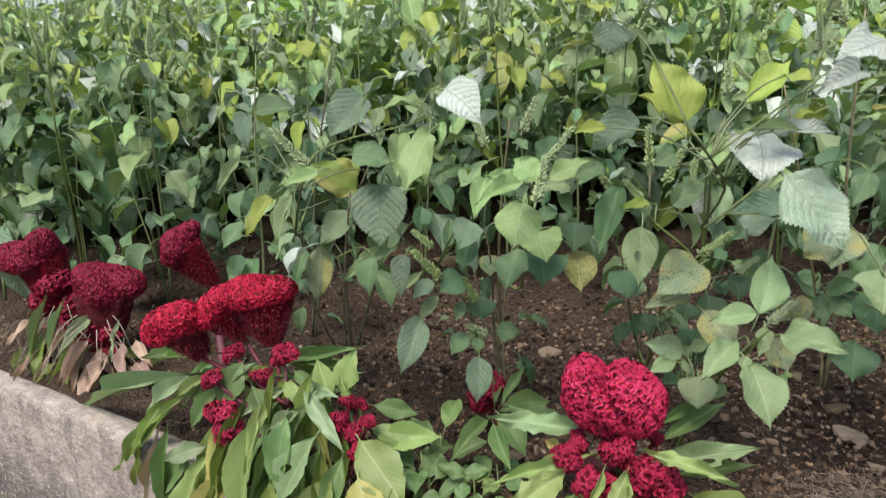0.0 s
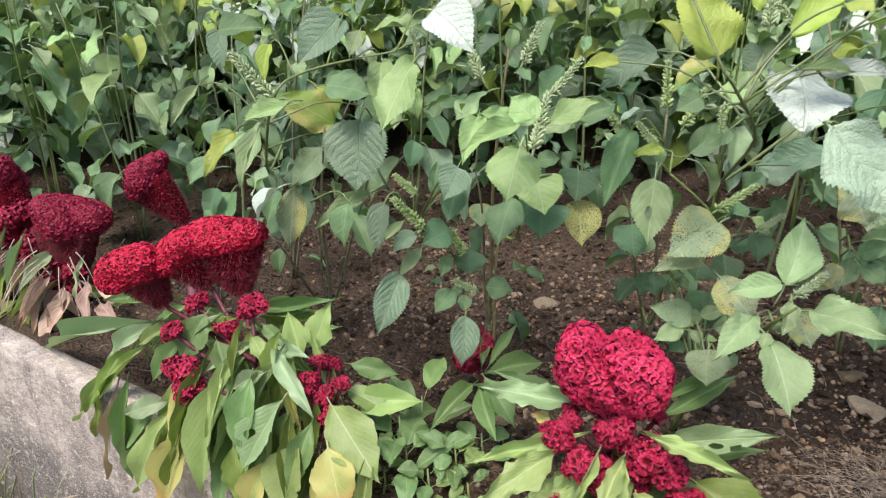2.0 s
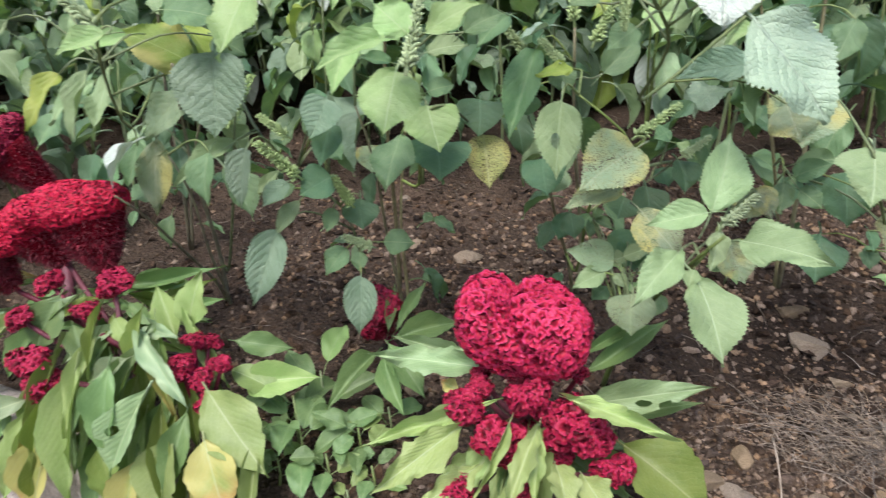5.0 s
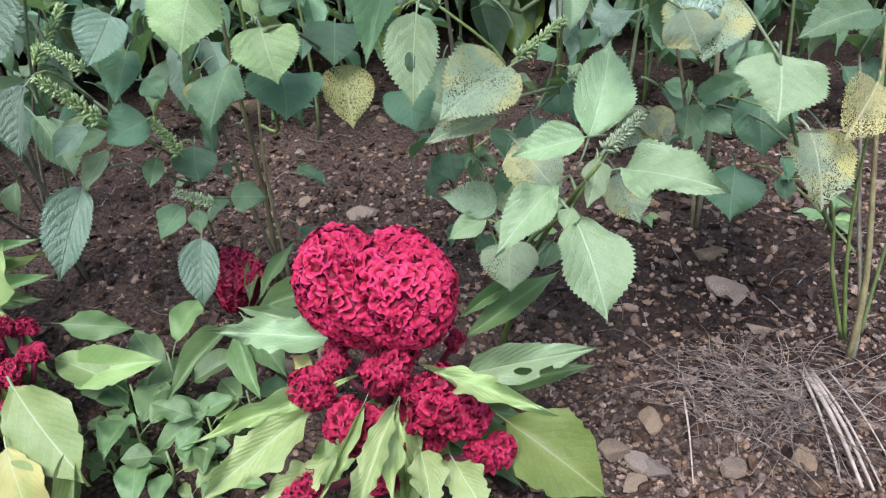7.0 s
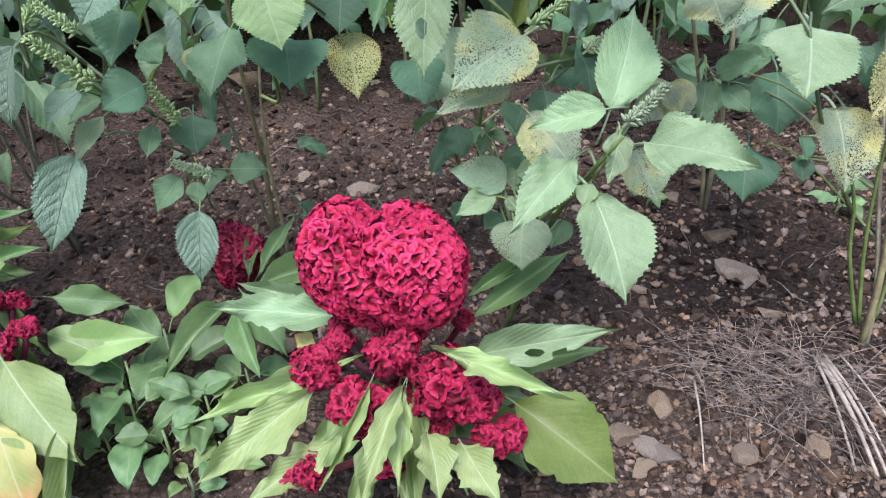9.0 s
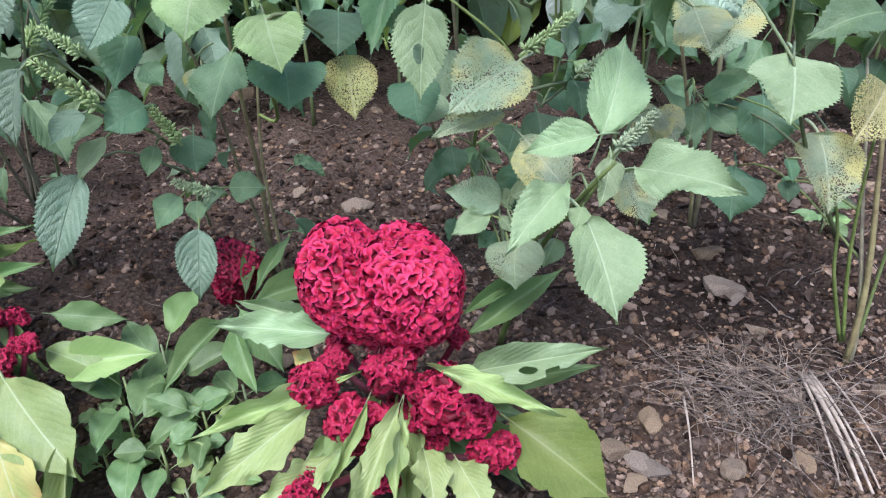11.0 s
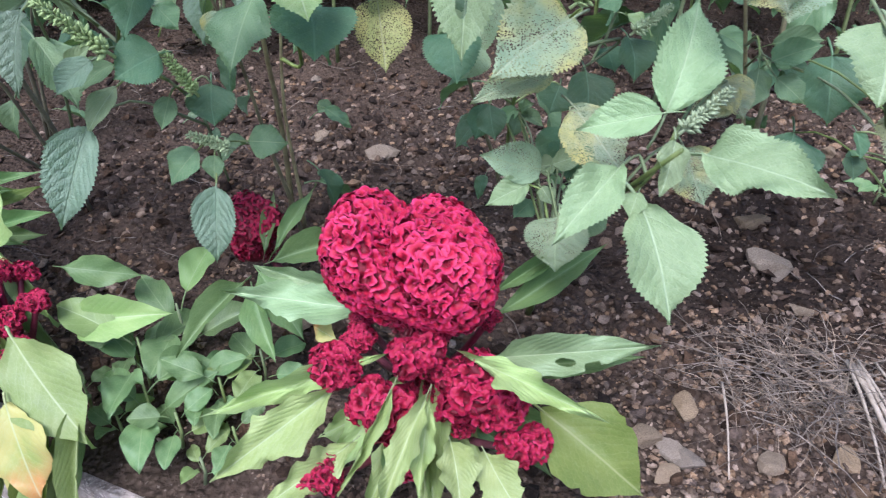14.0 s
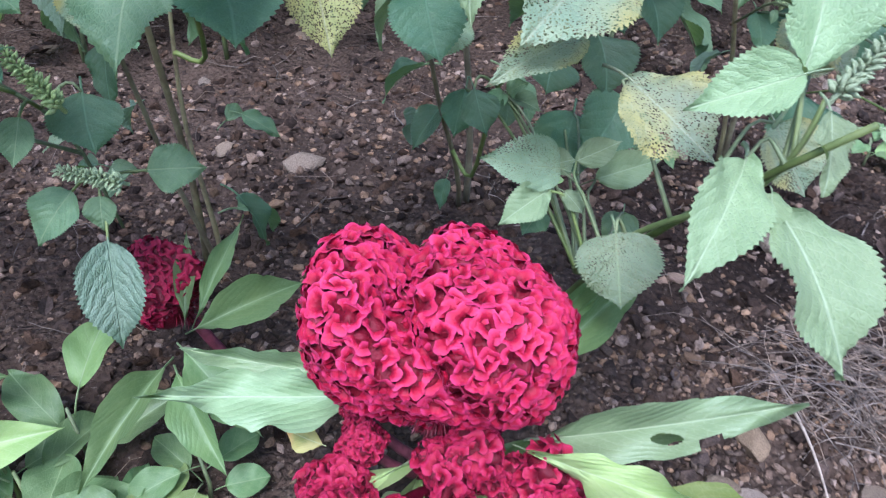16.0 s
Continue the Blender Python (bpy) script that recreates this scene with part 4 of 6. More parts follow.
leaf(open_end, (0.940, 1.320, 0.378), (0.943, 1.295, 0.346), 0.024, "dark")
leaf(open_end, (0.946, 1.320, 0.339), (0.944, 1.295, 0.313), 0.034, "dark")
leaf(shoot, (0.421, 1.420, 0.380), (0.400, 1.395, 0.331), 0.041, "dark")
leaf(open_end, (0.785, 1.320, 0.623), (0.769, 1.270, 0.544), 0.121, "eaten")
leaf(open_end, (0.910, 1.563, 0.429), (0.998, 1.559, 0.437), 0.037, "green")
leaf(open_end, (0.914, 1.590, 0.392), (0.914, 1.557, 0.340), 0.045, "dark")
leaf(open_end, (0.944, 1.584, 0.388), (0.995, 1.557, 0.353), 0.043, "dark")
leaf(open_end, (0.970, 1.343, 0.335), (0.950, 1.330, 0.311), 0.024, "green")
leaf(open_end, (1.020, 1.300, 0.600), (0.901, 1.280, 0.568), 0.074, "green")
spike(open_end, (0.910, 1.552, 0.413), (0.980, 1.563, 0.440))

# fill of the same plants above and behind their shown leaves
for plant, height, start in ((holed, 0.66, 0.38), (bright, 0.80, 0.40), (droop, 0.66, 0.36), (back, 0.88, 0.28), (tall, 1.0, 0.50)):
    dress(plant, height, start, random.Random(plant.name), 1.0, lambda p: p.y > 1.42, 0.68)



def low_leaves(plant, height, r, top=0.36):
    """Small leaves in shade-darkened colours on short shoots low on a stem."""
    line = stem_lines[plant.name][:21]
    foot = plant.location
    for z, turn, size, reach in leafy_nodes(top, 0.08, r, 0.62):
        axis = line[min(20, int(20 * z / height))] - foot
        pose_, base = node_pose(foot, z, turn, size * 0.55, reach * 0.9, r, Vector((axis.x, axis.y, 0)))
        if base.y > 1.5:
            under(plant, "leaf", blade_data("leaf", r.choice(LOW_SHADED), r.randrange(5)), pose_)


for plant, height in ((holed, 0.66), (bright, 0.80), (tall, 1.0), (back, 0.88)):
    low_leaves(plant, height, random.Random(plant.name + "low"))

LABELS = ("green perilla plant with toothed leaves and seed spikes", "leafy perilla plant with drooping toothed leaves", "bushy perilla plant with grey-green leaves and yellow ones")
near = random.Random(5)
row_y = (2.12, 2.46, 2.82)
for n_row, y in enumerate(row_y):
    for k in range(-8, 9):
        x = k * 0.36 + (0.18 if n_row % 2 else 0.0) + near.uniform(-0.07, 0.07) + 0.25
        yy = y + near.uniform(-0.09, 0.09) - 0.10 * (x - 0.2) * (x < 0)
        if n_row == 0 and (-0.75 < x < 0.75 or x > 2.4):
            continue
        height = near.uniform(0.86, 1.0) + 0.05 * n_row
        plant = perilla((x, yy), height, LABELS[(k + n_row) % 3], (near.uniform(-0.05, 0.05), near.uniform(-0.12, 0.02)), near.choice((1, 1, 2)), False)
        dress(plant, height, 0.18 if n_row == 0 else 0.24, near)


def crown(seed, height):
    """All leaves and spikes of a plant far back, as one mesh."""
    r = random.Random(seed)
    styles = ("green", "dark", "cool", "bright", "yellow", "pale", "white")
    groups = {s: ([], [], []) for s in styles}
    shapes = [leaf_shape("oval", *BENDS[k], 70 + k) for k in range(4)]
    for z, turn, size, reach in leafy_nodes(height, 0.25, r, 1.0) + leafy_nodes(height, 0.3, r, 0.9) + leafy_nodes(height * 1.05, 0.5, r, 0.9):
        m, _ = node_pose((0, 0, 0), z, turn, size * 1.6, reach * 1.6, r)
        # paler styles up high paint the brighter top of the canopy
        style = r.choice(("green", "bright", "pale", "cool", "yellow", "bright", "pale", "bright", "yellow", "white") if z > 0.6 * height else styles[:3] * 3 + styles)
        pts, uvs, faces = shapes[r.randrange(4)]
        P, U, F = groups[style]
        n = len(P)
        step = [k for k in range(27 * 9) if (k // 9) % 3 == 0 or k // 9 == 26]
        P += [m @ Vector(pts[k]) for k in step]
        U += [uvs[k] for k in step]
        rows = len(step) // 9
        F += [tuple(n + v for v in (i * 9 + j, i * 9 + j + 1, i * 9 + j + 10, i * 9 + j + 9)) for i in range(rows - 1) for j in range(8)]
    data = bpy.data.meshes.new("crown")
    pts, faces, mats, uvs = [], [], [], []
    for k, s in enumerate(styles):
        P, U, F = groups[s]
        n = len(pts)
        pts += [tuple(p) for p in P]
        faces += [tuple(n + v for v in f) for f in F]
        mats += [k] * len(F)
        uvs += U
        data.materials.append(LEAF[s])
    data.from_pydata(pts, [], faces)
    layer = data.uv_layers.new(name="leaf")
    layer.data.foreach_set("uv", np.array([uvs[v] for f in faces for v in f], dtype=np.float32).ravel())
    data.polygons.foreach_set("material_index", mats)
    data.polygons.foreach_set("use_smooth", [True] * len(faces))
    data.update()
    return data


far = random.Random(9)
CROWNS = [crown(40 + k, 1.0) for k in range(6)]
FAR_STEM = tube_mesh("stem", [(0, 0, 0), (0.01, 0, 0.5), (0, 0.01, 0.94)], (0.005, 0.004, 0.002), STEM, 5)
y = 3.22
while y < 9.0:
    x = -3.2 - 0.55 * (y - 3.2)
    while x < 3.4 + 0.55 * (y - 3.2):
        px, py = x + far.uniform(-0.1, 0.1), y + far.uniform(-0.12, 0.12)
        h = far.uniform(0.95, 1.12) + 0.02 * (y - 3)
        place = Vector((px, py, earth_height(px, py) - 0.01))
        plant = thing("perilla_plant", place, LABELS[far.randrange(3)], "perilla", "perilla in the bed")
        m = Matrix.Translation(place) @ pose(0, 0, 0, far.uniform(-5, 5), far.uniform(-5, 5), far.uniform(0, 360)) @ Matrix.Diagonal((1, 1, h, 1))
        under(plant, "crown", CROWNS[far.randrange(6)], m)
        under(plant, "stem", FAR_STEM, m)
        for k in range(5):
            a = far.uniform(0, 6.28)
            base = place + Vector((0.10 * math.cos(a), 0.10 * math.sin(a), h * far.uniform(0.88, 1.03)))
            spike(plant, base, base + Vector((0, 0, 0.10)))
        x += 0.36 + 0.04 * (y - 3.2)
    y += 0.36 + 0.04 * (y - 3.2)


# ---- crested flowers ----
def crest_mesh(name, size, fold, height, material, notch=None, rings=(200, 120), seed=1, flat=0.55, lumps=0.10, taper=0.12, low_edge=-0.55, shear=0.0, foot=0.8):
    """A cockscomb: a lobed cushion whose skin is thrown into meandering frilled folds. size: half width, half depth, half height."""
    r = np.random.default_rng(seed)
    m, n = rings
    phi = np.linspace(0, 2 * np.pi, m, endpoint=False)
    theta = np.linspace(0.02, np.pi - 0.02, n)
    T, F = np.meshgrid(theta, phi, indexing="ij")
    d = np.stack([np.sin(T) * np.cos(F), np.sin(T) * np.sin(F), np.cos(T)], -1)

    def field(p, wave, count, spread=0.0):
        k = r.normal(size=(count, 3))
        k *= (2 * np.pi / wave) / np.linalg.norm(k, axis=1, keepdims=True) * (1 + spread * r.uniform(-1, 1, (count, 1)))
        ph = r.uniform(0, 2 * np.pi, count)
        out = np.zeros(p.shape[:2])
        for a, b in zip(k, ph):
            out += np.cos(p @ a + b)
        return out * math.sqrt(2 / count)

    c = np.cos(T)
    around = np.sin(T) ** np.where(c > 0, 0.8, foot)
    d2 = np.stack([np.sign(np.cos(F)) * np.abs(np.cos(F)) ** 0.85 * around, np.sign(np.sin(F)) * np.abs(np.sin(F)) ** 0.85 * around, np.sign(c) * np.abs(c) ** 0.9], -1)
    p = d2 * np.array(size) * (1 + (np.where(c > 0, 0.6, 1.35) * taper * c)[..., None] * np.array((1, 1, 0)))
    p = p * (1 + lumps * field(p, max(size) * 1.3, 14)[..., None])
    low = p[..., 2] < 0
    p[..., 2] = np.where(low, p[..., 2] * flat, p[..., 2])
    if notch:
        where, wide, deep = notch
        dip = np.exp(-(((p[..., 0] - where) / wide) ** 2))
        p[..., 2] -= deep * dip * np.clip(p[..., 2] / size[2], 0, 1)
        crease = np.exp(-(((p[..., 0] - where - 0.35 * (size[2] - p[..., 2])) / (wide * 0.8)) ** 2))
        p[..., 1] *= 1 - 0.26 * crease * np.clip(p[..., 2] / size[2] + 0.6, 0, 1)
    if shear:
        p[..., 2] = np.where(p[..., 2] < 0, p[..., 2] * (1 + 0.40 * np.clip(p[..., 0] / size[0] + 0.25, 0, 1)), p[..., 2])
    p[..., 0] -= shear * p[..., 2]
    # outward directions of the cushion
    du = np.roll(p, -1, 1) - np.roll(p, 1, 1)
    dv = np.gradient(p, axis=0)
    nor = np.cross(dv, du)
    nor /= np.linalg.norm(nor, axis=-1, keepdims=True) + 1e-9
    nor *= np.sign((nor * d).sum(-1, keepdims=True) + 1e-9)
    # the cushion's pitted ground
    under_side = np.clip((np.cos(T) - low_edge) / 0.35, 0.06, 1.0)
    q = p + nor * (height * 0.20 * field(p, fold, 20, 0.1) * under_side)[..., None]
    idx = np.arange(m * n).reshape(n, m)
    quads = np.stack([idx[:-1], np.roll(idx[:-1], -1, 1), np.roll(idx[1:], -1, 1), idx[1:]], -1).reshape(-1, 4)
    faces = quads.tolist() + [idx[0][::-1].tolist(), idx[-1].tolist()]
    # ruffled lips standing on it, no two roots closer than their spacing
    area = np.linalg.norm(np.cross(dv, du), axis=-1) * (np.cos(T) > low_edge)
    picks = r.choice(m * n, size=14000, p=(area / area.sum()).ravel())
    flat_p, flat_n = p.reshape(-1, 3), nor.reshape(-1, 3)
    roots = np.zeros((0, 3))
    chosen = []
    gap = fold * (0.52 if fold > 0.0118 else 0.60)
    for k in picks:
        if len(chosen) == 0 or np.min(((roots - flat_p[k]) ** 2).sum(1)) > gap * gap:
            chosen.append(k)
            roots = np.vstack([roots, flat_p[k]])
    su, sv = (19, 6) if fold > 0.0118 else (11, 4)
    u, v = np.meshgrid(np.linspace(0, 1, su), np.linspace(0, 1, sv), indexing="ij")
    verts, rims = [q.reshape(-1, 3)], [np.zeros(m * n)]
    grid = np.arange(su * sv).reshape(su, sv)
    cell = np.stack([grid[:-1, :-1], grid[1:, :-1], grid[1:, 1:], grid[:-1, 1:]], -1).reshape(-1, 4)
    start = m * n
    for k in chosen:
        up = flat_n[k] + r.normal(size=3) * 0.16
        up /= np.linalg.norm(up)
        side = np.cross(up, r.normal(size=3))
        side /= np.linalg.norm(side)
        other = np.cross(up, side)
        tall_ = height * r.uniform(0.80, 1.15)
        wide = fold * r.uniform(0.85, 1.30)
        ph = r.uniform(0, 6.283, 3)
        half = r.uniform(1.1, 2.3)
        phi = (2 * u - 1) * half
        # the rim flares, rolls outwards and is crimped
        out = wide * (0.16 + 0.36 * v ** 1.6 + 0.10 * v ** 6) * (1 + 0.17 * v * v * np.sin(3.4 * phi + ph[0]) + 0.05 * v ** 3 * np.sin(8.0 * phi + ph[1]))
        rise = tall_ * (v - 0.30 * v ** 5) * (0.94 + 0.10 * v * np.sin(5.3 * phi + ph[2])) * np.cos(phi / half * 1.10) ** 0.30
        at_ = flat_p[k] - flat_n[k] * height * 0.15 - side * wide * 0.25
        verts.append((at_ + (out * np.cos(phi))[..., None] * side + (out * np.sin(phi))[..., None] * other + rise[..., None] * up).reshape(-1, 3))
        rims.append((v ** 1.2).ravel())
        faces += (cell + start).tolist()
        start += su * sv
    data = bpy.data.meshes.new(name)
    data.from_pydata(np.concatenate(verts).tolist(), [], faces)
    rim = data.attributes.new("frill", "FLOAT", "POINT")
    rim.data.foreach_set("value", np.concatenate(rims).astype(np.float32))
    return finish(name, data, material)


def neck_mesh(size, drop, foot, material, seed, flare=1.15):
    """The flattened funnel that carries a crest down to its stalk."""
    pts, faces = [], []
    sides, rows = 28, 12
    for i in range(rows + 1):
        f = i / rows
        w = foot + (1 - f) ** flare * (size[0] * 0.84 - foot)
        dp = foot + (1 - f) ** flare * (size[1] * 0.80 - foot)
        for s in range(sides):
            a = 2 * math.pi * s / sides
            k = 1 + 0.10 * math.sin(a * 7 + seed + f * 2) + 0.12 * roughness(math.cos(a) * 3, math.sin(a) * 3, f * 4 + seed, 1.5)
            pts.append((w * k * math.cos(a), dp * k * math.sin(a), -drop * f))
    for i in range(rows):
        for s in range(sides):
            a, b = i * sides + s, i * sides + (s + 1) % sides
            faces.append((a, a + sides, b + sides, b))
    faces.append(tuple(range(sides)))
    faces.append(tuple(rows * sides + s for s in range(sides - 1, -1, -1)))
    return mesh_of("neck", pts, faces, material)


def bristle_mesh(size, drop, count, seed, long=0.006, flare=1.15):
    """Short stiff hairs and seed cups on the neck below a crest."""
    r = random.Random(seed)
    pts, faces = [], []
    for _ in range(count):
        f = r.random() ** 0.8
        a = r.uniform(0, 6.283)
        w = 0.012 + (1 - f) ** flare * (size[0] * 0.85 - 0.012)
        dp = 0.012 + (1 - f) ** flare * (size[1] * 0.81 - 0.012)
        p = Vector((w * math.cos(a), dp * math.sin(a), -drop * f))
        out = Vector((math.cos(a), math.sin(a), r.uniform(-0.8, 0.4))).normalized()
        side = out.cross(Vector((r.uniform(-1, 1), r.uniform(-1, 1), 1))).normalized() * 0.0011
        other = out.cross(side)
        n = len(pts)
        e = p + out * long * r.uniform(0.5, 1.4)
        pts += [p - side, p + side, p + other, e]
        faces += [(n, n + 1, n + 3), (n + 1, n + 2, n + 3), (n + 2, n, n + 3)]
    return mesh_of("bristles", pts, faces, BRISTLE, False)


def set_crest(plant, name, data, size, centre, turn, drop, foot, seed, root, bristles=700, label="", flare=1.15):
    """A crest with its neck, hairs and stalk down to root."""
    c = Vector(centre)
    m = Matrix.Translation(c) @ turn
    crest = under(plant, name, data, m, label)
    low = Vector((0, 0, -size[2] * 0.30))
    neck = under(plant, "neck", neck_mesh(size, drop, foot, VELVET, seed, flare), m @ Matrix.Translation(low))
    if bristles:
        below(neck, m @ Matrix.Translation(low), "bristles", bristle_mesh(size, drop, bristles, seed, 0.010, flare), m @ Matrix.Translation(low), "stuff")
    start = m @ (low + Vector((0, 0, -drop * 0.98)))
    pts = bent(start, root, 0.0)
    pts[1] = m @ (low + Vector((0, 0, -drop * 1.15)))
    data = tube_mesh("stalk", [p - plant.location for p in pts], [foot * (1.0 + 0.15 * k / 7) for k in range(8)], RED_STALK, 8)
    under(plant, "stalk", data, Matrix.Translation(plant.location))
    return crest


def blade(plant, base, tip, width, style):
    """A celosia leaf from its stalk's end to its tip."""
    base, tip = Vector(base), Vector(tip)
    size = (tip - base).length
    flat = abs((tip - base).normalized().z)
    which = rng.choice((0, 1, 3)) if flat > 0.5 or style == "holed" else rng.choice((1, 2, 3))
    facing = Vector((rng.uniform(-0.3, 0.3), -0.8, 0.65))
    data = blade_data("blade", style, which)
    drop = BENDS[which][0] * 0.9
    y = (tip - base).normalized()
    z = facing - y * facing.dot(y)
    z.normalize()
    # raise the start of the blade so that its bent tip still meets its place
    aim = y * math.cos(drop * 0.5) + z * math.sin(drop * 0.5)
    chord = 2 * math.sin(drop / 2) / drop
    return under(plant, "leaf", data, along(base, base + aim, width * (0.84 if style in ("fresh", "sage", "dry") else 0.88), facing, size / chord))


def side_tufts(plant, rows, meshes, size):
    """Small crests low on the plant."""
    for n, (c, s) in enumerate(rows):
        k = 0.76 * s / size[0]
        c = (c[0], c[1] + 0.036, c[2])
        m = Matrix.Translation(c) @ pose(0, 0, 0, rng.uniform(-35, 5), rng.uniform(-30, 30), rng.uniform(0, 360)) @ Matrix.Diagonal((k, k, k, 1))
        under(plant, "side_crest", meshes[n % len(meshes)], m)
        root = Vector((plant.location.x, plant.location.y, max(0.05, c[2] - 0.09)))
        data = tube_mesh("side_stalk", [p - plant.location for p in bent(c, root, -0.02)], [0.004 + 0.0004 * k2 for k2 in range(8)], RED_STALK, 6)
        under(plant, "side_stalk", data, Matrix.Translation(plant.location))


SMALL = (0.035, 0.030, 0.028)
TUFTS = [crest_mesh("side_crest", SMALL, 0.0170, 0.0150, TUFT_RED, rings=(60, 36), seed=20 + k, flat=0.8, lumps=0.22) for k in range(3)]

crest_a = thing("cockscomb_plant", (0.318, 1.089, earth_height(0.318, 1.089) - 0.01), "cockscomb with a large heart-shaped crimson crest and pale green leaves", "celosia", "cockscombs")
HEAD_A = (0.089, 0.070, 0.074)
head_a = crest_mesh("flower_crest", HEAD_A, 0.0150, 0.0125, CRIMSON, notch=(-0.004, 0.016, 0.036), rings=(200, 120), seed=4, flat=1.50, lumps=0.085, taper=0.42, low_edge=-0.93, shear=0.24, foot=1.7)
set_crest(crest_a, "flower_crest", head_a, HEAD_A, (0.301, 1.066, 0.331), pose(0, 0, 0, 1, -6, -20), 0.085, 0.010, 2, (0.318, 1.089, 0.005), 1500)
side_tufts(crest_a, [((0.310, 0.970, 0.249), 0.034), ((0.341, 0.970, 0.217), 0.025), ((0.214, 0.980, 0.218), 0.031), ((0.266, 0.950, 0.187), 0.037), ((0.375, 0.950, 0.209), 0.043), ((0.399, 0.940, 0.193), 0.033),
                     ((0.428, 0.910, 0.161), 0.030), ((0.202, 0.880, 0.154), 0.024), ((0.242, 1.050, 0.239), 0.014), ((0.397, 1.050, 0.235), 0.014), ((0.296, 0.910, 0.127), 0.021), ((0.240, 1.020, 0.230), 0.020),
                     ((0.321, 1.000, 0.162), 0.024), ((0.305, 0.970, 0.131), 0.022), ((0.354, 0.970, 0.145), 0.022)], TUFTS, SMALL)

crest_b = thing("cockscomb_plant", (-0.410, 1.260, earth_height(-0.410, 1.260) - 0.01), "leaning cockscomb with a broad folded crimson crest and drooping leaves", "celosia", "cockscombs")
HEAD_B, HEAD_B2, HEAD_B3 = (0.098, 0.050, 0.044), (0.072, 0.052, 0.050), (0.062, 0.046, 0.042)
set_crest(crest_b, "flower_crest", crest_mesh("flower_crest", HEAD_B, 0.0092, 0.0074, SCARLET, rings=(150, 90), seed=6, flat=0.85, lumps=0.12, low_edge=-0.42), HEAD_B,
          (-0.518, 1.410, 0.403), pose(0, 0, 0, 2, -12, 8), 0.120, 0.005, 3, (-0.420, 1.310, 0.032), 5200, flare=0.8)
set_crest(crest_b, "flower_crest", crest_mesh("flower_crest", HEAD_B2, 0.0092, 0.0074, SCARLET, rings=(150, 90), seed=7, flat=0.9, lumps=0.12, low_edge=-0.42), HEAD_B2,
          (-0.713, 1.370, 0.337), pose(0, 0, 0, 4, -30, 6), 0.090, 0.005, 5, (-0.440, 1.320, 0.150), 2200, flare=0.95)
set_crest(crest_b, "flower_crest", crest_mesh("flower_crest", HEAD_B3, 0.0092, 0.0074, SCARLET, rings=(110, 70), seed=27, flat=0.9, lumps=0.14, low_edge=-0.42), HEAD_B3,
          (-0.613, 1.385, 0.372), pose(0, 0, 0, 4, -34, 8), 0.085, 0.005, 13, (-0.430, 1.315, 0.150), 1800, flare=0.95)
side_tufts(crest_b, [((-0.598, 1.243, 0.234), 0.028), ((-0.548, 1.168, 0.185), 0.036), ((-0.538, 1.162, 0.147), 0.030), ((-0.567, 1.309, 0.275), 0.026), ((-0.480, 1.258, 0.238), 0.024), ((-0.435, 1.289, 0.282), 0.030)], TUFTS, SMALL)
crest_f = thing("cockscomb_plant", (-0.258, 1.194, earth_height(-0.258, 1.194) - 0.01), "small cockscomb with bare crimson stalks and broad yellowing leaves", "celosia", "cockscombs")
side_tufts(crest_f, [((-0.242, 1.203, 0.203), 0.022), ((-0.242, 1.146, 0.165), 0.024), ((-0.277, 1.153, 0.185), 0.024), ((-0.226, 1.115, 0.138), 0.020), ((-0.259, 1.180, 0.222), 0.018), ((-0.209, 1.161, 0.183), 0.018)], TUFTS, SMALL)

r = random.Random(44)
for k in range(26):
    a = k * 2.4 + r.uniform(-0.3, 0.3)
    out = Vector((math.cos(a), math.sin(a) * 0.8, 0))
    base = Vector((-0.43 + r.uniform(-0.05, 0.05), 1.33 + r.uniform(-0.04, 0.04), r.uniform(0.17, 0.27))) + out * 0.03
    tip = base + out * r.uniform(0.08, 0.17) + Vector((0, 0, r.uniform(-0.10, 0.04)))
    blade(crest_b, base, tip, r.uniform(0.018, 0.036), r.choice(("lime", "leafgreen", "leafgreen", "olive", "pale")))
for k in range(34):
    # a lower layer hanging over the wall
    f = (k + r.uniform(0.0, 0.9)) / 34
    start = wall_point(0.66 + 0.56 * f, 0.05 + r.uniform(-0.02, 0.05), r.uniform(0.03, 0.15))
    end = start - WALL_IN * (0.07 + r.uniform(0.0, 0.03)) + WALL_WAY * r.uniform(-0.05, 0.05)
    end.z = start.z - r.uniform(0.12, 0.19)
    blade(crest_b, start, end, r.uniform(0.030, 0.060), r.choice(("lime", "leafgreen", "leafgreen", "leafgreen", "olive", "yellowing")))
for k in range(12):
    a = r.uniform(-3.0, 0.0)
    out = Vector((math.cos(a), math.sin(a) * 0.8, 0))
    z = r.uniform(0.12, 0.30)
    base = Vector((-0.42 + r.uniform(-0.09, 0.14), 1.27, z)) + out * r.uniform(0.03, 0.10)
    tip = base + out * r.uniform(0.03, 0.11) + Vector((0, 0, -r.uniform(0.10, 0.24)))
    if (tip - WALL_A).dot(WALL_IN) < 0.03:
        tip -= WALL_IN * 0.04
    else:
        tip.z = max(tip.z, 0.02)
    blade(crest_b, base, tip, r.uniform(0.018, 0.045), r.choice(("lime", "leafgreen", "leafgreen", "olive", "lime", "pale", "yellowing")))

crest_small = thing("cockscomb_plant", (0.100, 1.417, earth_height(0.100, 1.417) - 0.01), "small dark red cockscomb half hidden under perilla", "celosia", "cockscombs")
HEAD_E = (0.034, 0.028, 0.038)
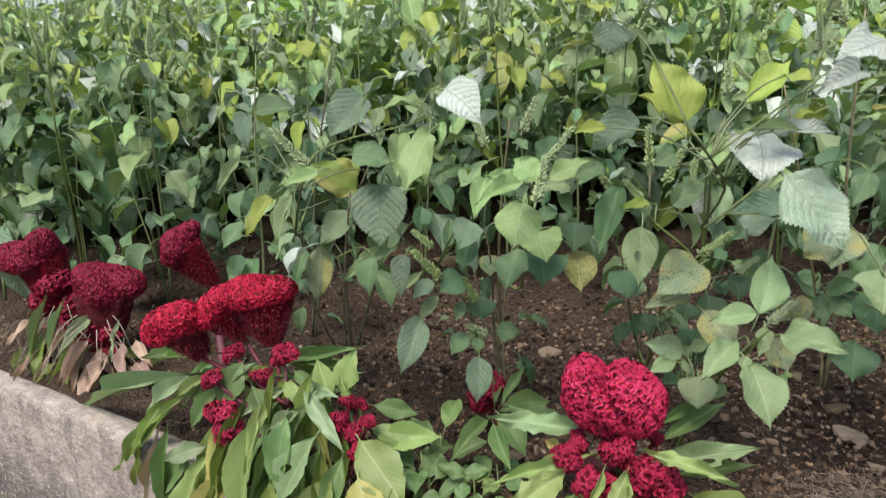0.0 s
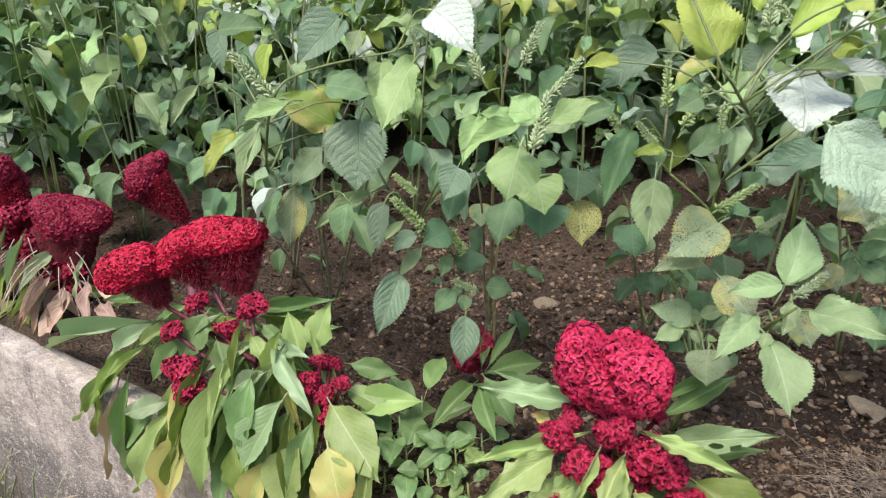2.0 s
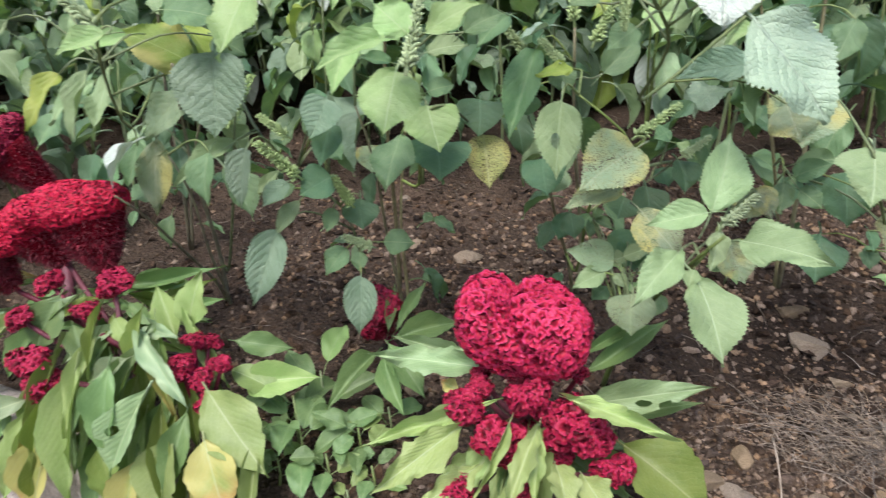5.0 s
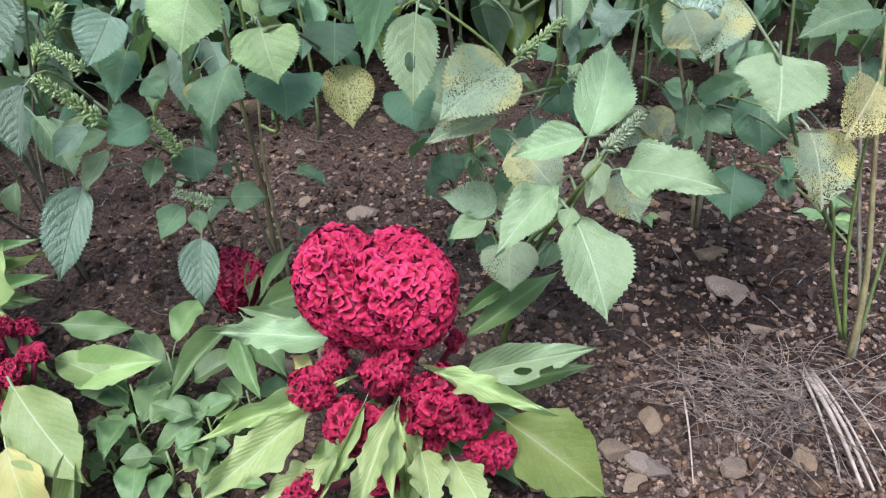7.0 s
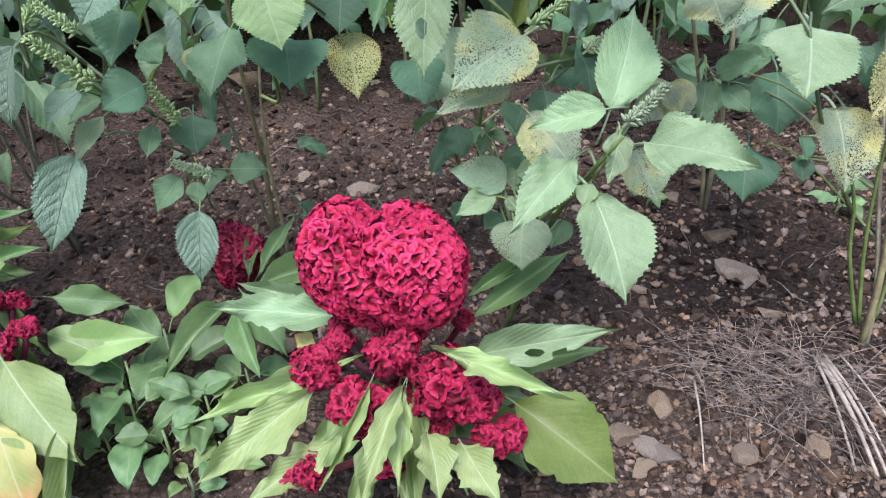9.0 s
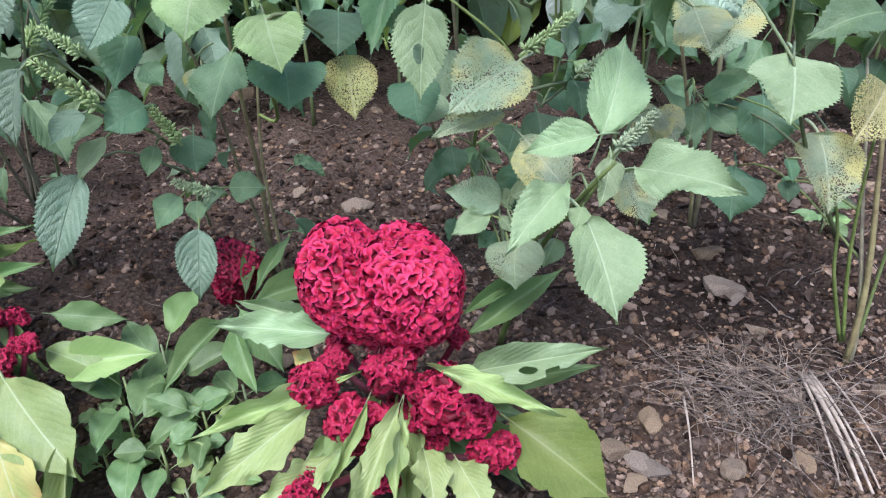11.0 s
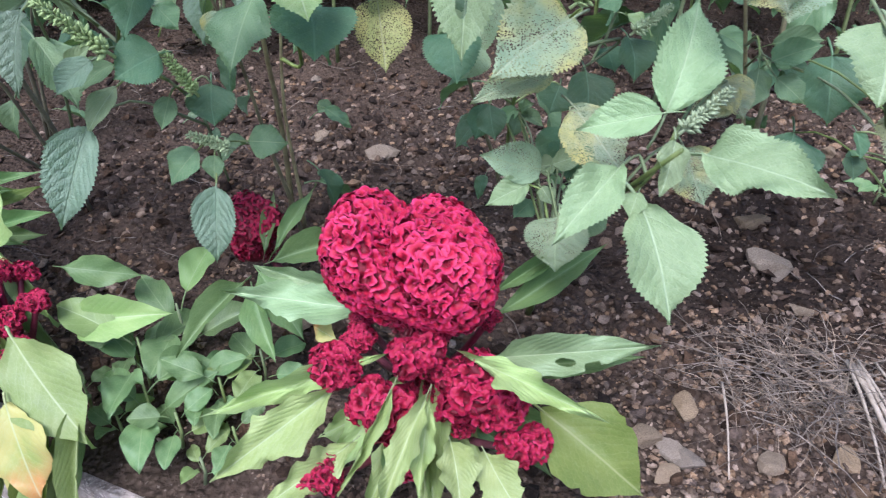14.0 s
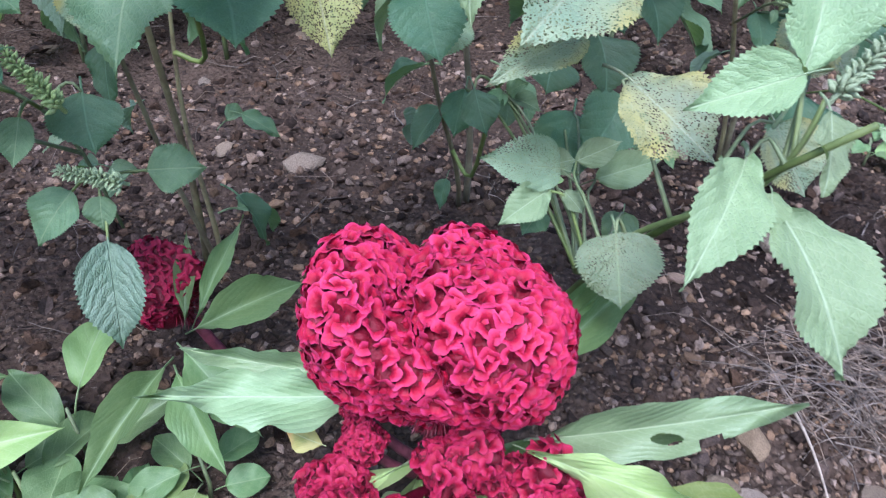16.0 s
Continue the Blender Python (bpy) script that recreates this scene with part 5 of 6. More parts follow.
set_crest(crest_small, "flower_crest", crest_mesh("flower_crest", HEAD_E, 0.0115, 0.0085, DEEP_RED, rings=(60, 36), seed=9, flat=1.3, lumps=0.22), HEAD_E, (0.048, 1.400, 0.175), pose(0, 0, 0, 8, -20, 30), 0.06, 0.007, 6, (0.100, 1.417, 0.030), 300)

crest_c = thing("cockscomb_plant", (-1.205, 1.83, earth_height(-1.205, 1.83) - 0.01), "fading dark red cockscomb over withered papery leaves", "celosia", "cockscombs")
HEAD_C = (0.106, 0.078, 0.070)
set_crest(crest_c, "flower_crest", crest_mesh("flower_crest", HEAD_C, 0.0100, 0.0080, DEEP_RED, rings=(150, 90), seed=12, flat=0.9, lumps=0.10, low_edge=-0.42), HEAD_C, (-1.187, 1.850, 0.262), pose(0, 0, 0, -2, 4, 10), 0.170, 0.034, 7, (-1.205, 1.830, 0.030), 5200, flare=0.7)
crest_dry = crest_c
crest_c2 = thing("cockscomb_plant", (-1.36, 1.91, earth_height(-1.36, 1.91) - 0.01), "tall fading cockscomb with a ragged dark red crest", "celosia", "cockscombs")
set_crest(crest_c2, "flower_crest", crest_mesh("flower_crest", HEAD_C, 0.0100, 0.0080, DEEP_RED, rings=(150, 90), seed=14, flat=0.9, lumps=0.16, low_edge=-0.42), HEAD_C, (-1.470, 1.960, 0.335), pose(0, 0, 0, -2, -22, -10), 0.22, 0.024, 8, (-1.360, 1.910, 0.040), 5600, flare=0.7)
DARK_TUFTS = [crest_mesh("side_crest", SMALL, 0.0170, 0.0150, DEEP_RED, rings=(60, 36), seed=60 + k, flat=0.8, lumps=0.22) for k in range(2)]
side_tufts(crest_c, [((-1.215, 1.80, 0.14), 0.046), ((-1.170, 1.79, 0.11), 0.050), ((-1.230, 1.79, 0.07), 0.044), ((-1.165, 1.78, 0.06), 0.036)], DARK_TUFTS, SMALL)
side_tufts(crest_c2, [((-1.40, 1.89, 0.24), 0.060), ((-1.34, 1.88, 0.17), 0.055), ((-1.45, 1.89, 0.17), 0.050), ((-1.38, 1.86, 0.10), 0.050), ((-1.31, 1.87, 0.08), 0.036)], DARK_TUFTS, SMALL)
crest_d = thing("cockscomb_plant", (-0.746, 1.690, earth_height(-0.746, 1.690) - 0.01), "leaning cockscomb with a nodding red crest", "celosia", "cockscombs")
HEAD_D = (0.074, 0.046, 0.046)
set_crest(crest_d, "flower_crest", crest_mesh("flower_crest", HEAD_D, 0.0096, 0.0078, DEEP_RED, rings=(150, 90), seed=15, flat=0.9, lumps=0.12, low_edge=-0.42), HEAD_D, (-0.916, 1.831, 0.408), pose(0, 0, 0, -2, -38, 20), 0.15, 0.014, 9, (-0.746, 1.690, 0.045), 3000, flare=0.8)
# leaves of the large crested flower
blade(crest_a, (0.268, 1.100, 0.236), (0.060, 1.157, 0.229), 0.058, "sage")
blade(crest_a, (0.270, 1.140, 0.213), (0.090, 1.200, 0.241), 0.040, "sage")
blade(crest_a, (0.270, 1.030, 0.230), (0.048, 0.999, 0.163), 0.035, "fresh")
blade(crest_a, (0.214, 1.000, 0.209), (0.077, 0.930, 0.137), 0.064, "fresh")
blade(crest_a, (0.234, 0.950, 0.173), (0.143, 0.880, 0.155), 0.049, "fresh")
blade(crest_a, (0.281, 0.980, 0.232), (0.219, 0.900, 0.147), 0.016, "fresh")
blade(crest_a, (0.320, 0.960, 0.233), (0.305, 0.880, 0.149), 0.028, "fresh")
blade(crest_a, (0.316, 0.950, 0.242), (0.265, 0.870, 0.153), 0.037, "fresh")
blade(crest_a, (0.342, 0.940, 0.181), (0.350, 0.870, 0.144), 0.050, "fresh")
blade(crest_a, (0.381, 0.940, 0.163), (0.418, 0.870, 0.136), 0.055, "fresh")
blade(crest_a, (0.363, 1.000, 0.252), (0.488, 0.877, 0.274), 0.037, "fresh")
blade(crest_a, (0.396, 1.050, 0.203), (0.562, 0.960, 0.298), 0.055, "holed")
blade(crest_a, (0.441, 1.080, 0.162), (0.574, 1.020, 0.228), 0.035, "leafgreen")
blade(crest_a, (0.413, 1.130, 0.206), (0.565, 1.200, 0.269), 0.042, "leafgreen")
blade(crest_a, (0.408, 1.140, 0.235), (0.512, 1.200, 0.265), 0.026, "leafgreen")
blade(crest_a, (0.453, 1.000, 0.166), (0.570, 0.930, 0.092), 0.115, "olive")
blade(crest_a, (0.207, 1.084, 0.208), (0.177, 1.108, 0.210), 0.029, "yellowing")
# celosia B
blade(crest_b, (-0.708, 1.361, 0.151), (-0.923, 1.375, -0.085), 0.050, "lime")
blade(crest_b, (-0.816, 1.390, 0.083), (-0.862, 1.346, -0.109), 0.041, "olive")
blade(crest_b, (-0.752, 1.371, 0.132), (-0.875, 1.341, -0.037), 0.044, "olive")
blade(crest_b, (-0.787, 1.343, 0.040), (-0.842, 1.336, -0.223), 0.022, "dry")
blade(crest_b, (-0.745, 1.323, 0.073), (-0.767, 1.300, -0.143), 0.046, "leafgreen")
blade(crest_b, (-0.732, 1.306, -0.035), (-0.750, 1.292, -0.184), 0.054, "leafgreen")
blade(crest_b, (-0.621, 1.264, 0.066), (-0.740, 1.276, 0.010), 0.058, "pale")
blade(crest_b, (-0.613, 1.249, 0.050), (-0.719, 1.255, -0.184), 0.079, "lime")
blade(crest_b, (-0.685, 1.294, 0.014), (-0.781, 1.307, -0.114), 0.080, "leafgreen")
blade(crest_b, (-0.496, 1.204, 0.216), (-0.599, 1.176, -0.088), 0.028, "olive")
blade(crest_b, (-0.545, 1.205, 0.042), (-0.639, 1.217, -0.210), 0.109, "yellowing")
blade(crest_b, (-0.457, 1.185, 0.191), (-0.495, 1.126, -0.059), 0.087, "lime")
blade(crest_b, (-0.379, 1.148, 0.218), (-0.396, 1.101, 0.057), 0.070, "leafgreen")
blade(crest_b, (-0.357, 1.171, 0.216), (-0.432, 1.173, 0.168), 0.042, "pale")
blade(crest_b, (-0.305, 1.112, 0.193), (-0.389, 1.086, 0.033), 0.083, "holed")
blade(crest_b, (-0.422, 1.135, 0.061), (-0.403, 1.115, -0.072), 0.072, "olive")
blade(crest_b, (-0.341, 1.096, 0.061), (-0.391, 1.109, -0.103), 0.077, "yellowing")
blade(crest_b, (-0.278, 1.099, 0.105), (-0.302, 1.055, -0.037), 0.112, "lime")
blade(crest_b, (-0.216, 1.136, 0.175), (-0.099, 1.036, 0.075), 0.113, "lime")
blade(crest_b, (-0.206, 1.065, 0.129), (-0.166, 1.002, 0.020), 0.100, "yellowing")
blade(crest_b, (-0.187, 1.233, 0.119), (-0.042, 1.230, 0.136), 0.074, "lime")
blade(crest_b, (-0.214, 1.291, 0.178), (-0.105, 1.305, 0.151), 0.053, "leafgreen")
blade(crest_b, (-0.353, 1.213, 0.256), (-0.246, 1.117, 0.152), 0.044, "pale")
blade(crest_b, (-0.416, 1.265, 0.243), (-0.362, 1.206, 0.206), 0.040, "lime")
blade(crest_b, (-0.281, 1.256, 0.227), (-0.245, 1.272, 0.333), 0.071, "lime")
blade(crest_b, (-0.313, 1.272, 0.194), (-0.356, 1.325, 0.280), 0.059, "lime")
blade(crest_b, (-0.481, 1.419, 0.207), (-0.250, 1.419, 0.273), 0.035, "leafgreen")
blade(crest_b, (-0.446, 1.401, 0.240), (-0.329, 1.434, 0.228), 0.054, "leafgreen")
blade(crest_b, (-0.532, 1.310, 0.267), (-0.589, 1.282, 0.159), 0.086, "leafgreen")
blade(crest_b, (-0.649, 1.454, 0.226), (-0.905, 1.577, 0.131), 0.037, "lime")
blade(crest_b, (-0.687, 1.495, 0.206), (-0.949, 1.610, 0.130), 0.058, "leafgreen")
blade(crest_b, (-0.710, 1.439, 0.172), (-1.140, 1.590, -0.027), 0.044, "pale")
blade(crest_b, (-0.710, 1.417, 0.180), (-0.861, 1.434, 0.046), 0.051, "pale")
blade(crest_b, (-0.658, 1.392, 0.188), (-0.750, 1.392, 0.127), 0.041, "lime")
blade(crest_b, (-0.499, 1.272, 0.225), (-0.445, 1.202, 0.165), 0.051, "leafgreen")
blade(crest_b, (-0.597, 1.319, 0.195), (-0.679, 1.314, 0.082), 0.057, "leafgreen")
blade(crest_b, (-0.780, 1.517, 0.205), (-0.649, 1.454, 0.233), 0.039, "yellowing")
# small celosia
blade(crest_small, (0.059, 1.256, 0.173), (-0.025, 1.164, 0.110), 0.044, "leafgreen")
blade(crest_small, (0.070, 1.252, 0.163), (0.111, 1.161, 0.100), 0.048, "leafgreen")
blade(crest_small, (0.080, 1.264, 0.184), (0.148, 1.192, 0.113), 0.066, "leafgreen")
blade(crest_small, (0.083, 1.344, 0.148), (0.211, 1.406, 0.148), 0.060, "leafgreen")
blade(crest_small, (0.084, 1.350, 0.159), (0.149, 1.445, 0.231), 0.027, "leafgreen")
blade(crest_small, (0.071, 1.349, 0.159), (0.081, 1.436, 0.226), 0.027, "leafgreen")
# dry celosia
blade(crest_dry, (-1.192, 1.740, 0.131), (-1.198, 1.632, -0.009), 0.042, "dry")
blade(crest_dry, (-1.137, 1.740, 0.072), (-1.180, 1.608, -0.059), 0.068, "dry")
blade(crest_dry, (-1.091, 1.760, 0.115), (-1.031, 1.640, -0.009), 0.049, "dry")
blade(crest_dry, (-1.210, 1.820, 0.186), (-1.275, 1.700, 0.086), 0.047, "pale")
blade(crest_dry, (-1.271, 1.760, 0.090), (-1.245, 1.680, -0.016), 0.047, "olive")
blade(crest_dry, (-1.025, 1.700, 0.075), (-0.922, 1.604, 0.062), 0.053, "dry")
blade(crest_dry, (-1.167, 1.760, 0.095), (-1.133, 1.640, -0.036), 0.044, "dry")
blade(crest_dry, (-1.439, 1.880, 0.137), (-1.470, 1.736, 0.097), 0.043, "dry")
blade(crest_dry, (-1.405, 1.880, 0.220), (-1.401, 1.740, 0.025), 0.021, "pale")
blade(crest_dry, (-1.336, 1.860, 0.209), (-1.325, 1.720, 0.055), 0.020, "pale")
blade(crest_dry, (-1.337, 1.780, 0.026), (-1.375, 1.700, -0.023), 0.053, "olive")
blade(crest_dry, (-1.495, 1.840, 0.047), (-1.444, 1.760, -0.035), 0.060, "olive")
blade(crest_dry, (-1.397, 1.820, 0.116), (-1.376, 1.720, -0.001), 0.054, "olive")
blade(crest_dry, (-1.122, 1.800, 0.166), (-1.126, 1.740, 0.052), 0.019, "pale")
blade(crest_dry, (-1.278, 1.820, 0.155), (-1.348, 1.676, 0.004), 0.019, "dry")
blade(crest_dry, (-1.062, 1.780, 0.115), (-0.964, 1.684, 0.069), 0.044, "dry")

# hanging and withered foliage round the fading crests
r = random.Random(21)
for plant, c in ((crest_c, (-1.20, 1.80)), (crest_c2, (-1.36, 1.89)), (crest_d, (-0.74, 1.69))):
    for k in range(10 if plant is not crest_d else 8):
        a = r.uniform(0, 6.283) if k % 3 else r.uniform(-2.6, -0.5)
        out = Vector((math.cos(a), math.sin(a) - 0.3, 0))
        z = r.uniform(0.04, 0.10)
        base = Vector((c[0], c[1], z)) + out * 0.02
        tip = base + out * r.uniform(0.06, 0.15) + Vector((0, 0, -z * r.uniform(0.7, 0.98)))
        blade(plant, base, tip, r.uniform(0.018, 0.045), r.choice(("dry", "dry", "dry", "olive")) if plant is not crest_d else "leafgreen")
for k in range(12):
    a = -math.pi / 2 + r.uniform(-1.9, 1.9)
    out = Vector((math.cos(a), math.sin(a), 0))
    z = r.uniform(0.08, 0.2)
    base = Vector((0.32, 1.11, z)) + out * 0.03
    blade(crest_a, base, base + out * r.uniform(0.12, 0.2) + Vector((0, 0, -z * r.uniform(0.5, 0.9))), r.uniform(0.03, 0.06), r.choice(("leafgreen", "fresh", "fresh")))


# pale withered strands hanging from the fading crests
r = random.Random(52)
for plant, x, y in ((crest_c, -1.19, 1.80), (crest_c2, -1.35, 1.88)):
    for k in range(16):
        a = r.uniform(-3.0, -0.2)
        out = Vector((math.cos(a), math.sin(a), 0))
        z = r.uniform(0.10, 0.20)
        start = Vector((x, y, z)) + out * r.uniform(0.03, 0.06)
        end = start + out * r.uniform(0.05, 0.13) + Vector((0, 0, -z * r.uniform(0.6, 0.95)))
        line = [p - plant.location for p in bent(start, end, r.uniform(0.01, 0.03))]
        data = tube_mesh("withered_strand", line, [r.uniform(0.0012, 0.0026) * (1 - 0.08 * q) for q in range(8)], PALE_STRAW, 5)
        under(plant, "withered_strand", data, Matrix.Translation(plant.location))


# ---- seedlings near the wall ----
def seedling(x, y, size, count, seed):
    r = random.Random(seed)
    z = earth_height(x, y)
    plant = thing("seedling", (x, y, z - 0.005), "young green seedling with oval leaves", "weed", "seedlings by the wall")
    data = tube_mesh("stem", [(0, 0, 0), (0.004, 0, size * 0.5), (0, 0.004, size)], (0.003, 0.0025, 0.002), STEM, 5)
    under(plant, "stem", data, Matrix.Translation(plant.location))
    for k in range(count):
        a = k * 2.4 + r.uniform(-0.4, 0.4)
        out = Vector((math.cos(a), math.sin(a), r.uniform(-0.1, 0.7)))
        base = Vector((x, y, z + size * (0.3 + 0.7 * k / count))) + out * size * 0.25
        under(plant, "leaf", blade_data("weed", r.choice(("weed", "weed", "weedlime")), r.randrange(4)),
              along(base, base + out.normalized(), size * r.uniform(0.36, 0.50), (0, -0.4, 0.9), size * r.uniform(0.60, 0.90)))


for n, (x, y, s, c) in enumerate(((-0.053, 1.27, 0.12, 4), (-0.091, 1.20, 0.12, 5), (-0.067, 1.13, 0.10, 4), (0.0, 1.15, 0.07, 4),
                                  (-0.17, 1.17, 0.06, 4), (-0.02, 1.10, 0.07, 5), (0.03, 1.15, 0.08, 5), (0.06, 1.08, 0.06, 4), (-0.12, 1.24, 0.08, 5), (0.08, 1.20, 0.08, 5), (-0.11, 1.12, 0.06, 4), (0.02, 1.05, 0.05, 4), (0.62, 1.66, 0.06, 5), (1.24, 1.62, 0.06, 6), (0.86, 1.70, 0.05, 5))):
    seedling(x, y, s, c, n)


# ---- dry grass and straw ----
def blades_mesh(name, rows, material, sides=3):
    """Many thin stalks in one mesh. rows: line of points and a thickness."""
    pts, faces = [], []
    for line, thick in rows:
        p, f = tube(line, [thick * (1 - 0.5 * k / (len(line) - 1)) for k in range(len(line))], sides)
        n = len(pts)
        pts += [tuple(v) for v in p]
        faces += [tuple(n + k for k in q) for q in f]
    return mesh_of(name, pts, faces, material, False)


r = random.Random(33)
rows = []
for k in range(280):
    cx, cy = r.gauss(0.890, 0.060), r.gauss(1.140, 0.042)
    a = r.uniform(0, 6.283)
    long = r.uniform(0.05, 0.19)
    z = earth_height(cx, cy)
    line = [Vector((cx, cy, z + 0.004))]
    up = r.uniform(0.15, 0.9)
    for i in range(5):
        a += r.uniform(-0.55, 0.55)
        step = Vector((math.cos(a), math.sin(a), up * (1 - i * 0.42))) * long / 5
        q = line[-1] + step
        q.z = max(q.z, earth_height(q.x, q.y) + 0.003)
        line.append(q)
    rows.append((line, r.uniform(0.0005, 0.0012)))
tagged(new("dry_grass", blades_mesh("dry_grass", rows, STRAW)), "tangle of withered grey grass lying on the soil", "dry grass", kind="stuff")
for n, (a, b, thick) in enumerate((((0.955, 1.165), (0.925, 0.955), 0.0048), ((0.960, 1.160), (0.938, 0.950), 0.0040), ((0.965, 1.170), (0.955, 0.960), 0.0026), ((0.950, 1.172), (0.910, 0.975), 0.0030),
                                    ((0.985, 1.160), (0.985, 0.965), 0.0018), ((0.75, 1.14), (0.715, 1.0), 0.0020))):
    line = bent((*a, earth_height(*a) + 0.035), (*b, earth_height(*b) + 0.012), 0.012)
    tagged(new("straw_stalk", tube_mesh("straw_stalk", line, [thick * (1 - 0.07 * k) for k in range(8)], PALE_STRAW, 6)), "pale dry straw stalk lying on the soil", "straw", "straw stalks")
rows = []
for k in range(420):
    x, y = r.uniform(-1.3, 1.6), r.uniform(1.15, 2.9)
    if (Vector((x, y, 0)) - WALL_A).dot(WALL_IN) < 0.1:
        continue
    a, long = r.uniform(0, 6.283), r.uniform(0.03, 0.12)
    line = []
    for i in range(4):
        px, py = x + math.cos(a) * long * i / 3, y + math.sin(a) * long * i / 3
        a += r.uniform(-0.3, 0.3)
        line.append(Vector((px, py, earth_height(px, py) + r.uniform(0.002, 0.012))))
    rows.append((line, r.uniform(0.0006, 0.0016)))
for k in range(150):
    x, y = r.gauss(-1.42, 0.17), r.gauss(1.90, 0.07)
    if (Vector((x, y, 0)) - WALL_A).dot(WALL_IN) < 0.1:
        continue
    a, long, z = r.uniform(-2.6, -0.5), r.uniform(0.06, 0.16), r.uniform(0.01, 0.12)
    line = [Vector((x + math.cos(a) * long * i / 4, y + math.sin(a) * long * i / 4, max(0.004, z * (1 - (i / 4) ** 1.6)) + earth_height(x, y))) for i in range(5)]
    rows.append((line, r.uniform(0.0008, 0.0018)))
tagged(new("twigs", blades_mesh("twigs", rows, STRAW)), "scattered thin dry stems and rootlets on the soil", "twigs", kind="stuff")
GRASS = plain_material("grass_blade", (0.150, 0.210, 0.055), (0.290, 0.330, 0.120), 30.0, 0.6, 0.3, 0.003, True, 0.3)
for name, count, material, label in (("grass", 150, GRASS, "yellow-green grass tuft at the foot of the wall"), ("dry_grass", 60, PALE_STRAW, "pale dry grass stalks at the foot of the wall")):
    rows = []
    for k in range(count):
        along_, out = r.gauss(-0.18, 0.24), r.uniform(0.03, 0.30)
        p = wall_point(along_, -out, -0.605)
        a = r.uniform(0, 6.283)
        lean = Vector((math.cos(a), math.sin(a), 0)) * r.uniform(0.03, 0.16)
        tall_ = r.uniform(0.07, 0.22) if k % 5 else r.uniform(0.20, 0.34)
        rows.append(([p, p + lean * 0.2 + Vector((0, 0, tall_ * 0.5)), p + lean * 0.55 + Vector((0, 0, tall_ * 0.85)), p + lean + Vector((0, 0, tall_))], r.uniform(0.0018, 0.0040)))
    tagged(new(name, blades_mesh(name, rows, material)), label, "grass", kind="stuff")



# ---- stones, grit and litter on the soil ----
def stone_shape(seed, flat=0.6, sharp=0.35, cuts_=1):
    bm = bmesh.new()
    bmesh.ops.create_icosphere(bm, subdivisions=cuts_, radius=1.0)
    r = random.Random(seed)
    cuts = [(Vector((r.gauss(0, 1), r.gauss(0, 1), r.gauss(0, 1))).normalized(), r.uniform(0.35, 0.75)) for _ in range(7)]
    for v in bm.verts:
        for way, far_ in cuts:
            over = v.co.dot(way) - far_
            if over > 0:
                v.co -= way * over * 0.97
        v.co += Vector((r.uniform(-1, 1), r.uniform(-1, 1), r.uniform(-1, 1))) * 0.10 * sharp
        v.co.z *= flat
    pts, faces = [v.co.copy() for v in bm.verts], [tuple(v.index for v in f.verts) for f in bm.faces]
    bm.free()
    return pts, faces


SHAPES = [stone_shape(k, 0.45 + 0.05 * k) for k in range(8)]
STONES = [mesh_of("stone", p, f, STONE, False) for p, f in SHAPES]
OPEN = lambda x, y: (Vector((x, y, 0)) - WALL_A).dot(WALL_IN) > 0.10
gr = np.random.default_rng(3)
pts, faces = [], []
for k in range(16000):
    if k < 10500:
        x, y = gr.uniform(-0.35, 1.6), gr.uniform(0.85, 2.3)
    else:
        x, y = gr.uniform(-1.9, 2.0), gr.uniform(1.0, 3.3)
    if not OPEN(x, y):
        continue
    dense = roughness(x, y, 9.0, 4.0)
    if dense < -0.15 and gr.random() < 0.7:
        continue
    size = 0.0025 + (0.0075 if y < 1.25 else 0.0115) * gr.random() ** 2.4
    p, f = SHAPES[int(gr.integers(8))]
    m = Matrix.Translation((x, y, earth_height(x, y) + size * 0.15)) @ Euler((gr.uniform(-0.5, 0.5), gr.uniform(-0.5, 0.5), gr.uniform(0, 6.28))).to_matrix().to_4x4() @ Matrix.Diagonal((size, size * gr.uniform(0.6, 1.1), size, 1))
    n = len(pts)
    pts += [m @ q for q in p]
    faces += [tuple(n + i for i in q) for q in f]
for k in range(4200):
    x, y = 0.55 + 0.75 * gr.random(), 0.92 + 0.42 * gr.random() ** 1.5
    if not OPEN(x, y):
        continue
    size = 0.0028 + 0.0062 * gr.random() ** 2.0
    p, f = SHAPES[int(gr.integers(8))]
    m = Matrix.Translation((x, y, earth_height(x, y) + size * 0.3)) @ Euler((gr.uniform(-0.5, 0.5), gr.uniform(-0.5, 0.5), gr.uniform(0, 6.28))).to_matrix().to_4x4() @ Matrix.Diagonal((size, size * gr.uniform(0.6, 1.1), size, 1))
    n = len(pts)
    pts += [m @ q for q in p]
    faces += [tuple(n + i for i in q) for q in f]
tagged(new("grit", mesh_of("grit", pts, faces, GRAVEL, False)), "pale and brown grit strewn over the soil", "gravel", kind="stuff")

pts, faces = [], []
